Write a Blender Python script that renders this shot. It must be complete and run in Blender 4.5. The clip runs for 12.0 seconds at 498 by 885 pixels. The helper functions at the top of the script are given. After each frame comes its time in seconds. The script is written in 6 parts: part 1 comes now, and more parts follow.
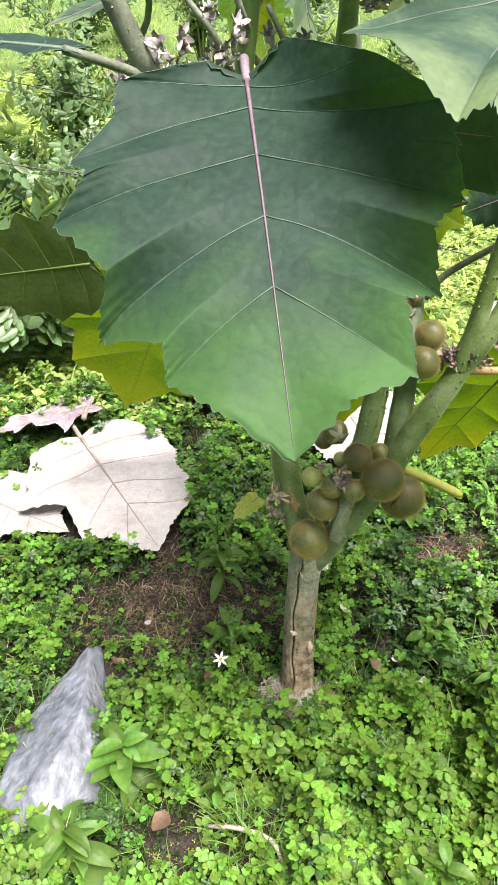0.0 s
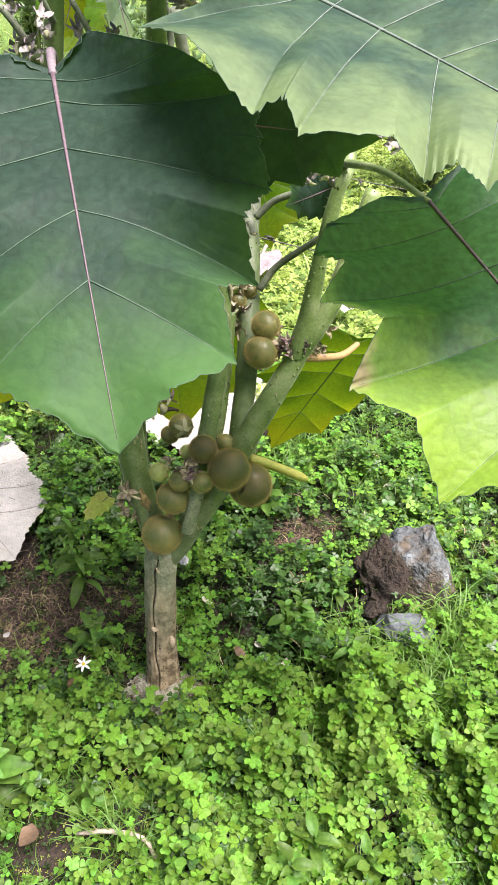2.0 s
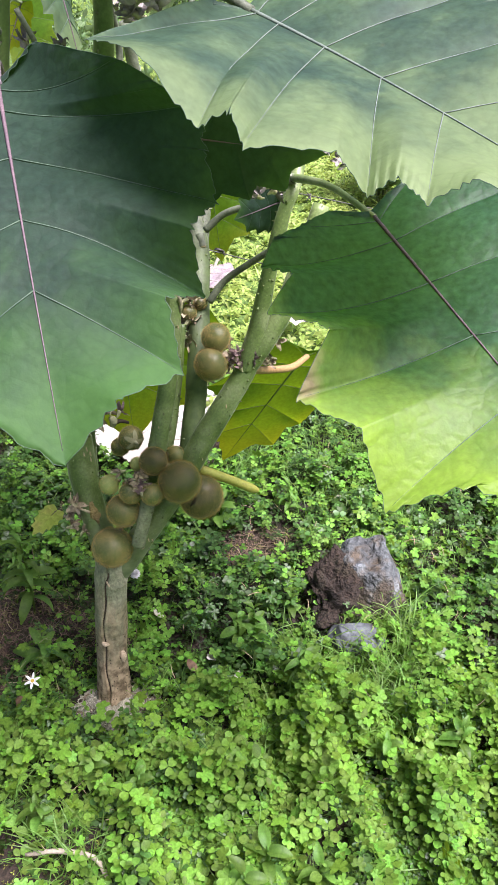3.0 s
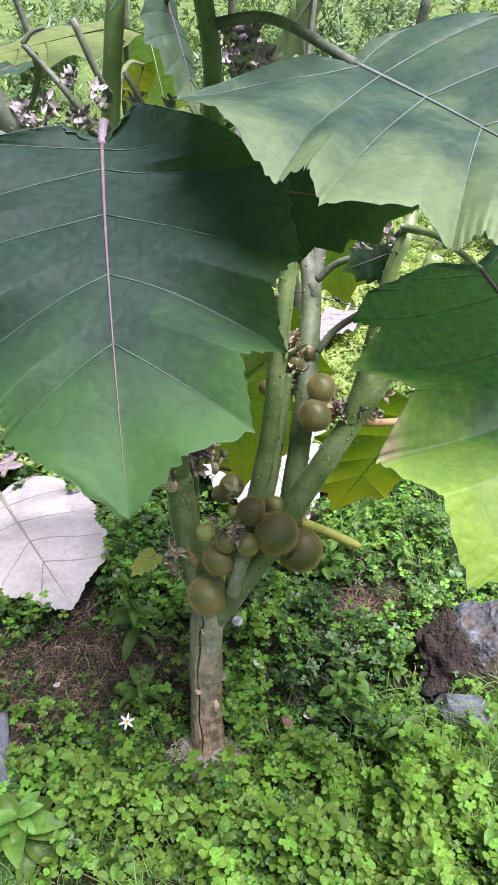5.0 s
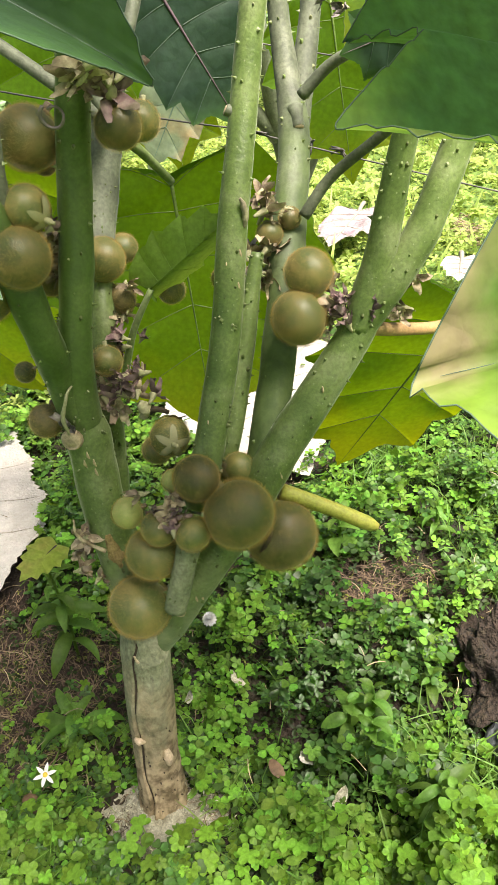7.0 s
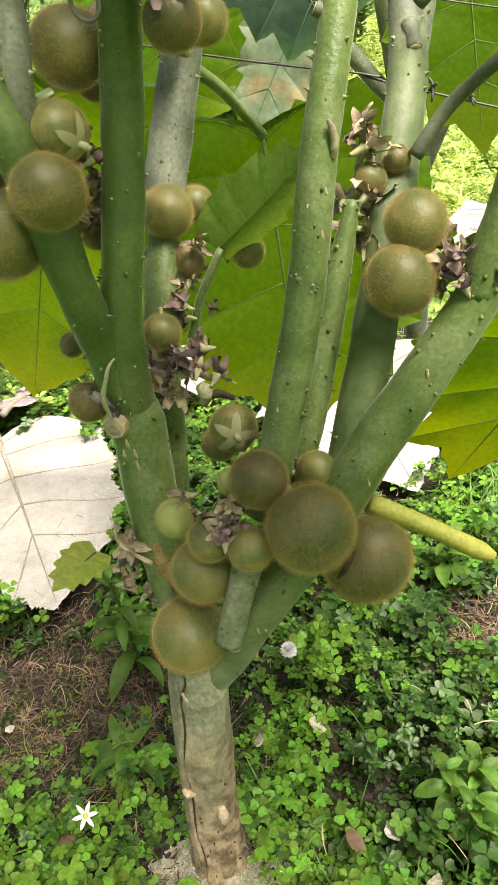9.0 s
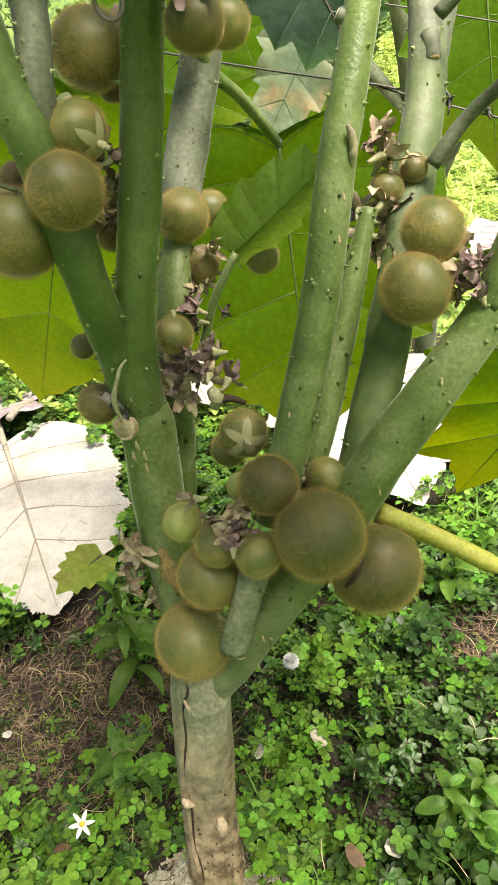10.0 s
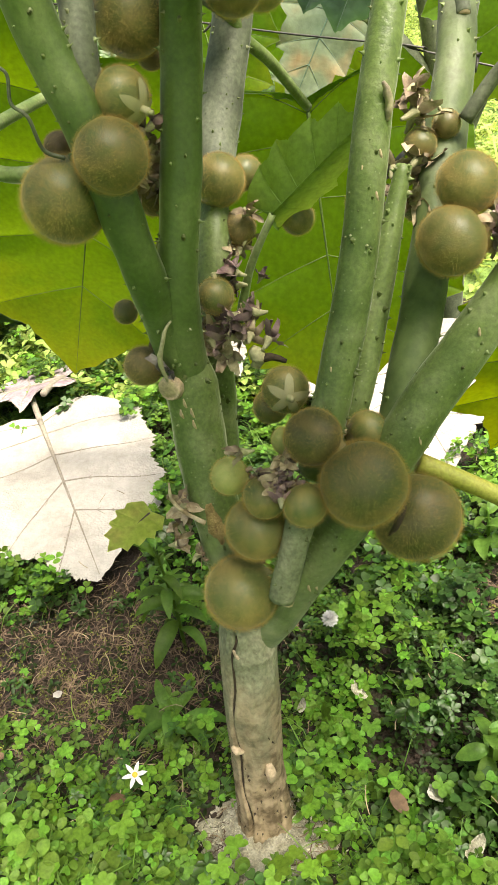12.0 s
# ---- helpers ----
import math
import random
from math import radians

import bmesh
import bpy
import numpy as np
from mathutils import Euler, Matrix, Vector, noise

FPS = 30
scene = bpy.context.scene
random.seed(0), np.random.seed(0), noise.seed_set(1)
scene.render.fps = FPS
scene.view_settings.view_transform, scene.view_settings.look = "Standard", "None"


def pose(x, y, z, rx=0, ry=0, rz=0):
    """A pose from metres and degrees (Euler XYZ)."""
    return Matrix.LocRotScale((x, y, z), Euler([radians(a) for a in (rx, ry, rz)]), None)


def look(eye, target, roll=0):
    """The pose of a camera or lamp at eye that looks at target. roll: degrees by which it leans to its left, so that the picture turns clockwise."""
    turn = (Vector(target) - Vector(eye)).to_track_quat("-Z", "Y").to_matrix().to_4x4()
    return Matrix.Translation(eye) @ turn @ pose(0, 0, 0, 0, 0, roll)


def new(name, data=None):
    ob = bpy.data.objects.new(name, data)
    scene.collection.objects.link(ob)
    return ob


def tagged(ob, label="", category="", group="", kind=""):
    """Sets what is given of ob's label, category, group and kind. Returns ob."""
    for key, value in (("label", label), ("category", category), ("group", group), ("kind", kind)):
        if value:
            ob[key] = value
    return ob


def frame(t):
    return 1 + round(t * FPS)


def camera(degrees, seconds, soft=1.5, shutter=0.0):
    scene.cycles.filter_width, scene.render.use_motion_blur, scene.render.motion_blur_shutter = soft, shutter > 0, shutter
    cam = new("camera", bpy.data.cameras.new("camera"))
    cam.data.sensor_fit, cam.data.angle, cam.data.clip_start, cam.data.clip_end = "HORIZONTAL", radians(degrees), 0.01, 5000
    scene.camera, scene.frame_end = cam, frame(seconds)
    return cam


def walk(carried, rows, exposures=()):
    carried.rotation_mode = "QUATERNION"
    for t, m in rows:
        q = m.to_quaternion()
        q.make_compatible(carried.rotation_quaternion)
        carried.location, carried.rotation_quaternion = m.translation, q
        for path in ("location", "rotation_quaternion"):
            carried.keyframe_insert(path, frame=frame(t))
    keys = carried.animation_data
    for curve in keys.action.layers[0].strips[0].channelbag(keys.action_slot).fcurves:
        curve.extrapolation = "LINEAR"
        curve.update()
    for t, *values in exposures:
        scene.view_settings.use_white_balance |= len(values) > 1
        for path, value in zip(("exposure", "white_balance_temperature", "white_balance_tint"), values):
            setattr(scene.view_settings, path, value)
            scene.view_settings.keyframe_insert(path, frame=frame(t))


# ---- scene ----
cam = camera(35.4, 12.0, 1.2)
PATH = [
    (0, (0.119, 0.312, 1.213), (-0.036, 1.903, 0.011), -4.4),
    (0.5, (0.122, 0.303, 1.212), (0.028, 1.896, 0.006), -3.8),
    (1, (0.165, 0.326, 1.193), (0.089, 1.913, -0.021), -3.5),
    (1.5, (0.182, 0.324, 1.19), (0.217, 1.914, -0.023), -3.0),
    (2, (0.157, 0.3, 1.209), (0.33, 1.879, -0.006), -1.1),
    (2.5, (0.159, 0.297, 1.205), (0.42, 1.874, 0.002), 0.4),
    (2.7, (0.165, 0.298, 1.206), (0.451, 1.875, 0.009), 0.9),
    (4.3, (0.14, 0.28, 1.222), (0.381, 1.908, 0.084), 3.2),
    (4.5, (0.155, 0.288, 1.22), (0.304, 1.932, 0.091), 1.4),
    (5, (0.223, 0.32, 1.208), (0.165, 1.99, 0.11), -3.3),
    (5.5, (0.264, 0.347, 1.181), (0.16, 2.012, 0.078), -4.9),
    (6, (0.289, 0.403, 1.104), (0.164, 2.04, -0.039), -7.0),
    (6.5, (0.266, 0.534, 1.05), (0.182, 2.13, -0.152), -6.4),
    (7, (0.279, 0.691, 0.945), (0.161, 2.266, -0.281), -6.0),
    (7.5, (0.284, 0.795, 0.837), (0.046, 2.358, -0.388), -6.4),
    (7.7, (0.283, 0.802, 0.819), (0.003, 2.365, -0.398), -7.1),
    (9.3, (0.299, 0.801, 0.84), (-0.127, 2.381, -0.308), -9.3),
    (9.5, (0.297, 0.798, 0.837), (-0.133, 2.385, -0.302), -9.0),
    (10, (0.291, 0.8, 0.831), (-0.132, 2.393, -0.302), -8.1),
    (10.5, (0.286, 0.808, 0.827), (-0.14, 2.4, -0.307), -7.9),
    (11, (0.283, 0.8, 0.831), (-0.157, 2.375, -0.32), -8.9),
    (11.5, (0.283, 0.782, 0.826), (-0.178, 2.338, -0.343), -9.9),
    (12, (0.279, 0.771, 0.831), (-0.198, 2.321, -0.34), -10.9),
]
walk(cam, [(t, look(eye, target, roll)) for t, eye, target, roll in PATH], [(0, 1.60, 6200, 18), (1.5, 1.57, 6250, 18), (2.7, 1.42, 6000, 22), (4.3, 1.21, 5600, 31), (5.5, 1.34, 5850, 23), (7, 1.58, 6800, 11), (12, 1.72, 7050, 9)])

# ---- world and light ----
world = bpy.data.worlds.new("sky")
scene.world = world
world.use_nodes = True
wn = world.node_tree
sky = wn.nodes.new("ShaderNodeTexSky")
sky.sky_type = "NISHITA"
sky.sun_disc = False
SUN_EL, SUN_AZ = 66.0, 129.0   # elevation; turn from +y towards +x
sky.sun_elevation = radians(SUN_EL)
sky.sun_rotation = radians(SUN_AZ)
sky.air_density, sky.dust_density, sky.ozone_density = 1.0, 6.0, 0.6
bgn = wn.nodes["Background"]
wn.links.new(sky.outputs["Color"], bgn.inputs["Color"])
bgn.inputs["Strength"].default_value = 0.050
sun_data = bpy.data.lights.new("sun", "SUN")
sun_data.energy, sun_data.angle, sun_data.color = 5.3, radians(34), (1.0, 0.95, 0.86)
sun = new("sun", sun_data)
sdir = Vector((math.sin(radians(SUN_AZ)) * math.cos(radians(SUN_EL)), math.cos(radians(SUN_AZ)) * math.cos(radians(SUN_EL)), math.sin(radians(SUN_EL))))
sun.matrix_world = look(sdir * 8, (0, 0, 0))

# ---- materials ----
def node(nt, kind, **values):
    n = nt.nodes.new("ShaderNode" + kind)
    for k, v in values.items():
        n.inputs[k.replace("_", " ")].default_value = v
    return n


def ramp(nt, source, stops):
    r = nt.nodes.new("ShaderNodeValToRGB")
    r.color_ramp.elements.remove(r.color_ramp.elements[1])
    for k, (p, c) in enumerate(stops):
        e = r.color_ramp.elements[0] if k == 0 else r.color_ramp.elements.new(p)
        e.position, e.color = p, (*c, 1)
    nt.links.new(source, r.inputs["Fac"])
    return r.outputs["Color"]


def mixed(nt, a, b, fac, mode="MIX"):
    m = nt.nodes.new("ShaderNodeMix")
    m.data_type, m.blend_type = "RGBA", mode
    for sock, v in ((m.inputs[6], a), (m.inputs[7], b), (m.inputs[0], fac)):
        if isinstance(v, bpy.types.NodeSocket):
            nt.links.new(v, sock)
        else:
            sock.default_value = (*v, 1) if isinstance(v, tuple) else v
    return m.outputs[2]


def grain(nt, scale, detail=4.0, rough=0.55, stretch=None):
    tc = nt.nodes.new("ShaderNodeTexCoord")
    n = node(nt, "TexNoise", Scale=scale, Detail=detail, Roughness=rough)
    if stretch:
        mp = nt.nodes.new("ShaderNodeMapping")
        mp.inputs["Scale"].default_value = stretch
        nt.links.new(tc.outputs["Object"], mp.inputs["Vector"])
        nt.links.new(mp.outputs["Vector"], n.inputs["Vector"])
    else:
        nt.links.new(tc.outputs["Object"], n.inputs["Vector"])
    return n.outputs["Fac"]


def surface(name, colours, scale=40.0, fine=300.0, rough=0.7, bump=0.2, bump_d=0.002, through_colour=None, through_share=0.0,
            sheen=0.0, sheen_tint=(1, 1, 1), contrast=0.25, vary=0.0, island=False, spec=0.5, stretch=None, spots=None, aged_lit=None, net=None):
    """A matt natural surface: colour by coarse noise, broken by fine noise, with relief; leaves let light through."""
    m = bpy.data.materials.new(name)
    m.use_nodes = True
    nt = m.node_tree
    p = nt.nodes["Principled BSDF"]
    coarse, small = grain(nt, scale, stretch=stretch), grain(nt, fine, 3.0, stretch=stretch)
    k = len(colours) - 1
    col = ramp(nt, coarse, [(0.3 + 0.4 * i / max(k, 1), c) for i, c in enumerate(colours)])
    dark = ramp(nt, small, [(0.3, (1 - contrast,) * 3), (0.7, (1 + contrast * 0.7,) * 3)])
    col = mixed(nt, col, dark, 1.0, "MULTIPLY")
    if spots:
        sc, size, scol = spots
        v = node(nt, "TexVoronoi", Scale=sc)
        tc = nt.nodes.new("ShaderNodeTexCoord")
        nt.links.new(tc.outputs["Object"], v.inputs["Vector"])
        mask = ramp(nt, v.outputs["Distance"], [(0.0, (1, 1, 1)), (size, (0, 0, 0))])
        col = mixed(nt, col, scol, mask)
    # base-to-tip tone: real yellowing, plus light painted into the plain green leaf
    age_light = None
    if aged_lit:
        at = nt.nodes.new("ShaderNodeAttribute")
        at.attribute_name = "age_light"
        sum_ = nt.nodes.new("ShaderNodeMath")
        sum_.operation = "ADD"
        nt.links.new(at.outputs["Fac"], sum_.inputs[0])
        wob = node(nt, "MapRange", From_Min=0.3, From_Max=0.7, To_Min=-0.15, To_Max=0.15)
        nt.links.new(grain(nt, 16, 5.0, 0.6), wob.inputs["Value"])
        nt.links.new(wob.outputs["Result"], sum_.inputs[1])
        age_light = ramp(nt, sum_.outputs[0], [(0.25, (0, 0, 0)), (0.85, (1, 1, 1))])
        col = mixed(nt, col, aged_lit[0], age_light)
        sc_at = nt.nodes.new("ShaderNodeAttribute")
        sc_at.attribute_name = "scorch"
        sc_sum = nt.nodes.new("ShaderNodeMath")
        sc_sum.operation = "ADD"
        nt.links.new(sc_at.outputs["Fac"], sc_sum.inputs[0])
        nt.links.new(wob.outputs["Result"], sc_sum.inputs[1])
        scorch = ramp(nt, sc_sum.outputs[0], [(0.40, (0, 0, 0)), (0.60, (1, 1, 1))])
        col = mixed(nt, col, (0.34, 0.28, 0.16), scorch)
    cells = None
    if net:
        cells = node(nt, "TexVoronoi", Scale=net[0])
        cells.feature = "DISTANCE_TO_EDGE"
        tcn = nt.nodes.new("ShaderNodeTexCoord")
        nz = node(nt, "TexNoise", Scale=net[0] * 0.5, Detail=2.0)
        nt.links.new(tcn.outputs["Object"], nz.inputs["Vector"])
        off = nt.nodes.new("ShaderNodeVectorMath")
        off.operation = "MULTIPLY_ADD"
        nt.links.new(nz.outputs["Color"], off.inputs[0])
        off.inputs[1].default_value = (0.5 / net[0],) * 3
        nt.links.new(tcn.outputs["Object"], off.inputs[2])
        nt.links.new(off.outputs[0], cells.inputs["Vector"])
        line = ramp(nt, cells.outputs["Distance"], [(0.0, (net[1],) * 3), (0.10, (1, 1, 1))])
        col = mixed(nt, col, line, 1.0, "MULTIPLY")
    if vary:
        if island:
            rnd = nt.nodes.new("ShaderNodeNewGeometry").outputs["Random Per Island"]
        else:
            rnd = nt.nodes.new("ShaderNodeObjectInfo").outputs["Random"]
        hsv = node(nt, "HueSaturation")
        mr = node(nt, "MapRange", To_Min=1 - vary, To_Max=1 + vary)
        mh = node(nt, "MapRange", To_Min=0.5 - vary * 0.035, To_Max=0.5 + vary * 0.035)
        nt.links.new(rnd, mr.inputs["Value"])
        nt.links.new(rnd, mh.inputs["Value"])
        nt.links.new(mr.outputs["Result"], hsv.inputs["Value"])
        nt.links.new(mh.outputs["Result"], hsv.inputs["Hue"])
        nt.links.new(col, hsv.inputs["Color"])
        col = hsv.outputs["Color"]
    nt.links.new(col, p.inputs["Base Color"])
    p.inputs["Roughness"].default_value = rough
    p.inputs["Specular IOR Level"].default_value = spec
    p.inputs["Sheen Weight"].default_value = sheen
    p.inputs["Sheen Roughness"].default_value = 0.3
    p.inputs["Sheen Tint"].default_value = (*sheen_tint, 1)
    if bump:
        b = node(nt, "Bump", Strength=bump, Distance=bump_d)
        both = nt.nodes.new("ShaderNodeMath")
        both.operation = "ADD"
        nt.links.new(coarse, both.inputs[0])
        nt.links.new(small, both.inputs[1])
        high = both.outputs[0]
        if cells:
            quilt = nt.nodes.new("ShaderNodeMath")
            quilt.operation = "MULTIPLY_ADD"
            nt.links.new(ramp(nt, cells.outputs["Distance"], [(0.0, (0, 0, 0)), (0.3, (1, 1, 1))]), quilt.inputs[0])
            quilt.inputs[1].default_value = net[2]
            nt.links.new(high, quilt.inputs[2])
            high = quilt.outputs[0]
        nt.links.new(high, b.inputs["Height"])
        nt.links.new(b.outputs["Normal"], p.inputs["Normal"])
    if through_share:
        tr = node(nt, "BsdfTranslucent")
        tcol = mixed(nt, through_colour, aged_lit[1], age_light) if aged_lit else through_colour
        if aged_lit:
            tcol = mixed(nt, tcol, (0.45, 0.38, 0.2), scorch)
        tcol = mixed(nt, tcol, dark, 0.6, "MULTIPLY")
        nt.links.new(tcol, tr.inputs["Color"])
        mx = node(nt, "MixShader", Fac=through_share)
        nt.links.new(p.outputs[0], mx.inputs[1])
        nt.links.new(tr.outputs[0], mx.inputs[2])
        nt.links.new(mx.outputs[0], nt.nodes["Material Output"].inputs["Surface"])
    return m


M = {}
# brighter towards the tip: the play of light is put into the colour
M["leaf"] = surface("leaf", [(0.016, 0.031, 0.026), (0.021, 0.041, 0.030), (0.027, 0.050, 0.034)], 14, 120, 0.6, 0.2, 0.003, (0.08, 0.19, 0.03), 0.28, spec=0.16, aged_lit=((0.045, 0.10, 0.032), (0.32, 0.58, 0.06)), net=(55, 0.88, 0.6), contrast=0.22, sheen=0.15, sheen_tint=(0.8, 0.9, 1.0))
# deeper green for the left stems, with their shade put into the colour
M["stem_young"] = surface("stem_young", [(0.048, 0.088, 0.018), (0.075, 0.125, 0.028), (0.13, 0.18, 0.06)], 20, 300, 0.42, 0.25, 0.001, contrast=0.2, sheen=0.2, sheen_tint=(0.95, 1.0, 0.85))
# olive darkened for one leaf: shade on its underside is in the colour
M["leaf_shaded"] = surface("leaf_shaded", [(0.028, 0.050, 0.012), (0.050, 0.074, 0.016)], 10, 160, 0.6, 0.2, 0.003, (0.12, 0.18, 0.01), 0.4, net=(60, 0.85, 0.4))
M["leaf_young"] = surface("leaf_young", [(0.11, 0.20, 0.04), (0.17, 0.26, 0.06)], 14, 200, 0.55, 0.2, 0.002, (0.42, 0.62, 0.06), 0.45, net=(120, 0.85, 0.4))
M["leaf_lime"] = surface("leaf_lime", [(0.34, 0.40, 0.08), (0.50, 0.52, 0.15), (0.50, 0.36, 0.16)], 70, 200, 0.6, 0.3, 0.002, (0.7, 0.8, 0.15), 0.45)
M["leaf_thin"] = surface("leaf_thin", [(0.04, 0.10, 0.010), (0.065, 0.14, 0.012)], 10, 160, 0.55, 0.15, 0.003, (0.30, 0.46, 0.006), 0.65, net=(70, 0.85, 0.3), aged_lit=((0.13, 0.16, 0.012), (0.54, 0.56, 0.006)), spots=(38, 0.05, (0.06, 0.06, 0.02)), spec=0.25)
M["leaf_yellow"] = surface("leaf_yellow", [(0.016, 0.042, 0.034), (0.023, 0.062, 0.042), (0.036, 0.085, 0.048)], 9, 120, 0.5, 0.3, 0.003, (0.24, 0.50, 0.11), 0.5, spec=0.4, aged_lit=((0.22, 0.33, 0.05), (0.66, 0.90, 0.08)), net=(50, 0.84, 0.5), contrast=0.4)
M["leaf_pale"] = surface("leaf_pale", [(0.022, 0.046, 0.042), (0.038, 0.070, 0.050), (0.080, 0.125, 0.070)], 16, 110, 0.58, 0.2, 0.003, (0.44, 0.56, 0.20), 0.30, spec=0.3, spots=(26, 0.10, (0.055, 0.055, 0.04)), aged_lit=((0.155, 0.205, 0.095), (0.46, 0.60, 0.18)), net=(48, 0.86, 0.4))
M["leaf_rust"] = surface("leaf_rust", [(0.06, 0.10, 0.065), (0.11, 0.145, 0.085), (0.24, 0.12, 0.05)], 12, 100, 0.7, 0.4, 0.003, (0.35, 0.36, 0.14), 0.3)
M["midrib"] = surface("midrib", [(0.095, 0.062, 0.078), (0.135, 0.09, 0.105)], 60, 400, 0.6, 0.2)
M["vein"] = surface("vein", [(0.045, 0.085, 0.05), (0.075, 0.12, 0.075)], 60, 400, 0.6, 0.2)
M["vein_pale"] = surface("vein_pale", [(0.11, 0.14, 0.12), (0.165, 0.195, 0.165)], 60, 400, 0.6, 0.2)
M["vein_dark"] = surface("vein_dark", [(0.08, 0.13, 0.025), (0.10, 0.15, 0.03)], 60, 400, 0.6, 0.2)
M["dead"] = surface("dead", [(0.36, 0.335, 0.30), (0.47, 0.445, 0.41), (0.56, 0.535, 0.50)], 9, 80, 0.9, 0.7, 0.004, (0.4, 0.36, 0.28), 0.08, spec=0.12, contrast=0.12, net=(170, 0.90, -0.4))
M["dead_vein"] = surface("dead_vein", [(0.22, 0.19, 0.15), (0.30, 0.27, 0.22)], 60, 300, 0.85, 0.3)
M["dead_purple"] = surface("dead_purple", [(0.20, 0.14, 0.17), (0.32, 0.26, 0.28), (0.16, 0.13, 0.13)], 25, 150, 0.85, 0.6, 0.004)
M["stem"] = surface("stem", [(0.080, 0.128, 0.030), (0.135, 0.190, 0.056), (0.235, 0.28, 0.13)], 26, 300, 0.45, 0.35, 0.0015, contrast=0.25, sheen=0.25, sheen_tint=(0.95, 1.0, 0.85), spots=(170, 0.15, (0.34, 0.37, 0.23)))
M["bark_green"] = surface("bark_green", [(0.15, 0.175, 0.10), (0.22, 0.24, 0.145), (0.32, 0.33, 0.22)], 30, 260, 0.7, 0.4, 0.002, contrast=0.3, spots=(130, 0.14, (0.36, 0.35, 0.25)), spec=0.25)
M["stem_grey"] = surface("stem_grey", [(0.062, 0.072, 0.046), (0.10, 0.115, 0.074), (0.165, 0.182, 0.125)], 30, 300, 0.65, 0.4, 0.001, contrast=0.3, sheen=0.1, spots=(130, 0.2, (0.05, 0.055, 0.035)))
M["bark"] = surface("bark", [(0.19, 0.205, 0.13), (0.29, 0.295, 0.195), (0.42, 0.40, 0.285)], 26, 260, 0.8, 0.5, 0.003, stretch=(1, 1, 0.7), spots=(105, 0.11, (0.42, 0.38, 0.28)), contrast=0.35, spec=0.2)


def brown_foot(m, z0, z1, brown):
    """Other bark low on a trunk or stem, with a ragged upper edge."""
    nt = m.node_tree
    p = nt.nodes["Principled BSDF"]
    old = p.inputs["Base Color"].links[0].from_socket
    tc = nt.nodes.new("ShaderNodeTexCoord")
    sep = nt.nodes.new("ShaderNodeSeparateXYZ")
    nt.links.new(tc.outputs["Object"], sep.inputs[0])
    n = grain(nt, 28, 5.0, stretch=(1, 1, 0.4))
    mr = node(nt, "MapRange", From_Min=0.35, From_Max=0.65, To_Min=-0.06, To_Max=0.06)
    nt.links.new(n, mr.inputs["Value"])
    ad = nt.nodes.new("ShaderNodeMath")
    ad.operation = "ADD"
    nt.links.new(sep.outputs["Z"], ad.inputs[0])
    nt.links.new(mr.outputs["Result"], ad.inputs[1])
    fac = node(nt, "MapRange", From_Min=z0, From_Max=z1, To_Min=0.9, To_Max=0.0)
    nt.links.new(ad.outputs[0], fac.inputs["Value"])
    bn = ramp(nt, grain(nt, 70, 4.0), [(0.35, brown[0]), (0.6, brown[1])])
    nt.links.new(mixed(nt, old, bn, fac.outputs["Result"]), p.inputs["Base Color"])


brown_foot(M["bark"], 0.11, 0.27, ((0.13, 0.09, 0.05), (0.44, 0.34, 0.215)))
brown_foot(M["stem"], 0.29, 0.42, ((0.13, 0.165, 0.085), (0.23, 0.26, 0.145)))
M["stem_turning"] = surface("stem_turning", [(0.062, 0.072, 0.046), (0.11, 0.125, 0.08), (0.185, 0.20, 0.135)], 30, 300, 0.6, 0.4, 0.001, contrast=0.3, sheen=0.15)
brown_foot(M["stem_turning"], 0.60, 0.74, ((0.065, 0.105, 0.026), (0.115, 0.165, 0.05)))
M["scar"] = surface("scar", [(0.46, 0.35, 0.23), (0.58, 0.46, 0.32)], 80, 400, 0.85, 0.4)
M["prickle"] = surface("prickle", [(0.09, 0.125, 0.035), (0.15, 0.19, 0.06)], 80, 400, 0.5, 0.0, vary=0.35)
M["pale_prickle"] = surface("pale_prickle", [(0.20, 0.23, 0.11), (0.28, 0.30, 0.17)], 80, 400, 0.6, 0.0, vary=0.3)
M["fruit"] = surface("fruit", [(0.072, 0.104, 0.032), (0.138, 0.138, 0.047), (0.225, 0.180, 0.068)], 1.3, 16, 0.40, 0.12, 0.01, sheen=0.6, sheen_tint=(1.0, 0.80, 0.46), contrast=0.26, vary=0.35)
M["flower_calyx"] = surface("flower_calyx", [(0.26, 0.20, 0.16), (0.40, 0.36, 0.22)], 90, 300, 0.8, 0.3)
M["fruit_young"] = surface("fruit_young", [(0.34, 0.39, 0.11), (0.44, 0.46, 0.17)], 3, 30, 0.6, 0.2, 0.01, sheen=0.5, sheen_tint=(0.9, 0.9, 0.55))
M["fuzz"] = surface("fuzz", [(0.55, 0.37, 0.13), (0.70, 0.50, 0.21)], 60, 400, 0.9, 0.0, through_colour=(0.85, 0.62, 0.28), through_share=0.5, spec=0.0)
M["calyx"] = surface("calyx", [(0.32, 0.31, 0.17), (0.44, 0.41, 0.26)], 50, 300, 0.8, 0.3)
M["dry_flower"] = surface("dry_flower", [(0.20, 0.14, 0.09), (0.34, 0.26, 0.18), (0.50, 0.42, 0.30)], 90, 300, 0.85, 0.3, vary=0.4)
M["mauve_flower"] = surface("mauve_flower", [(0.12, 0.07, 0.08), (0.22, 0.14, 0.15), (0.36, 0.27, 0.24)], 90, 300, 0.85, 0.3, vary=0.4)
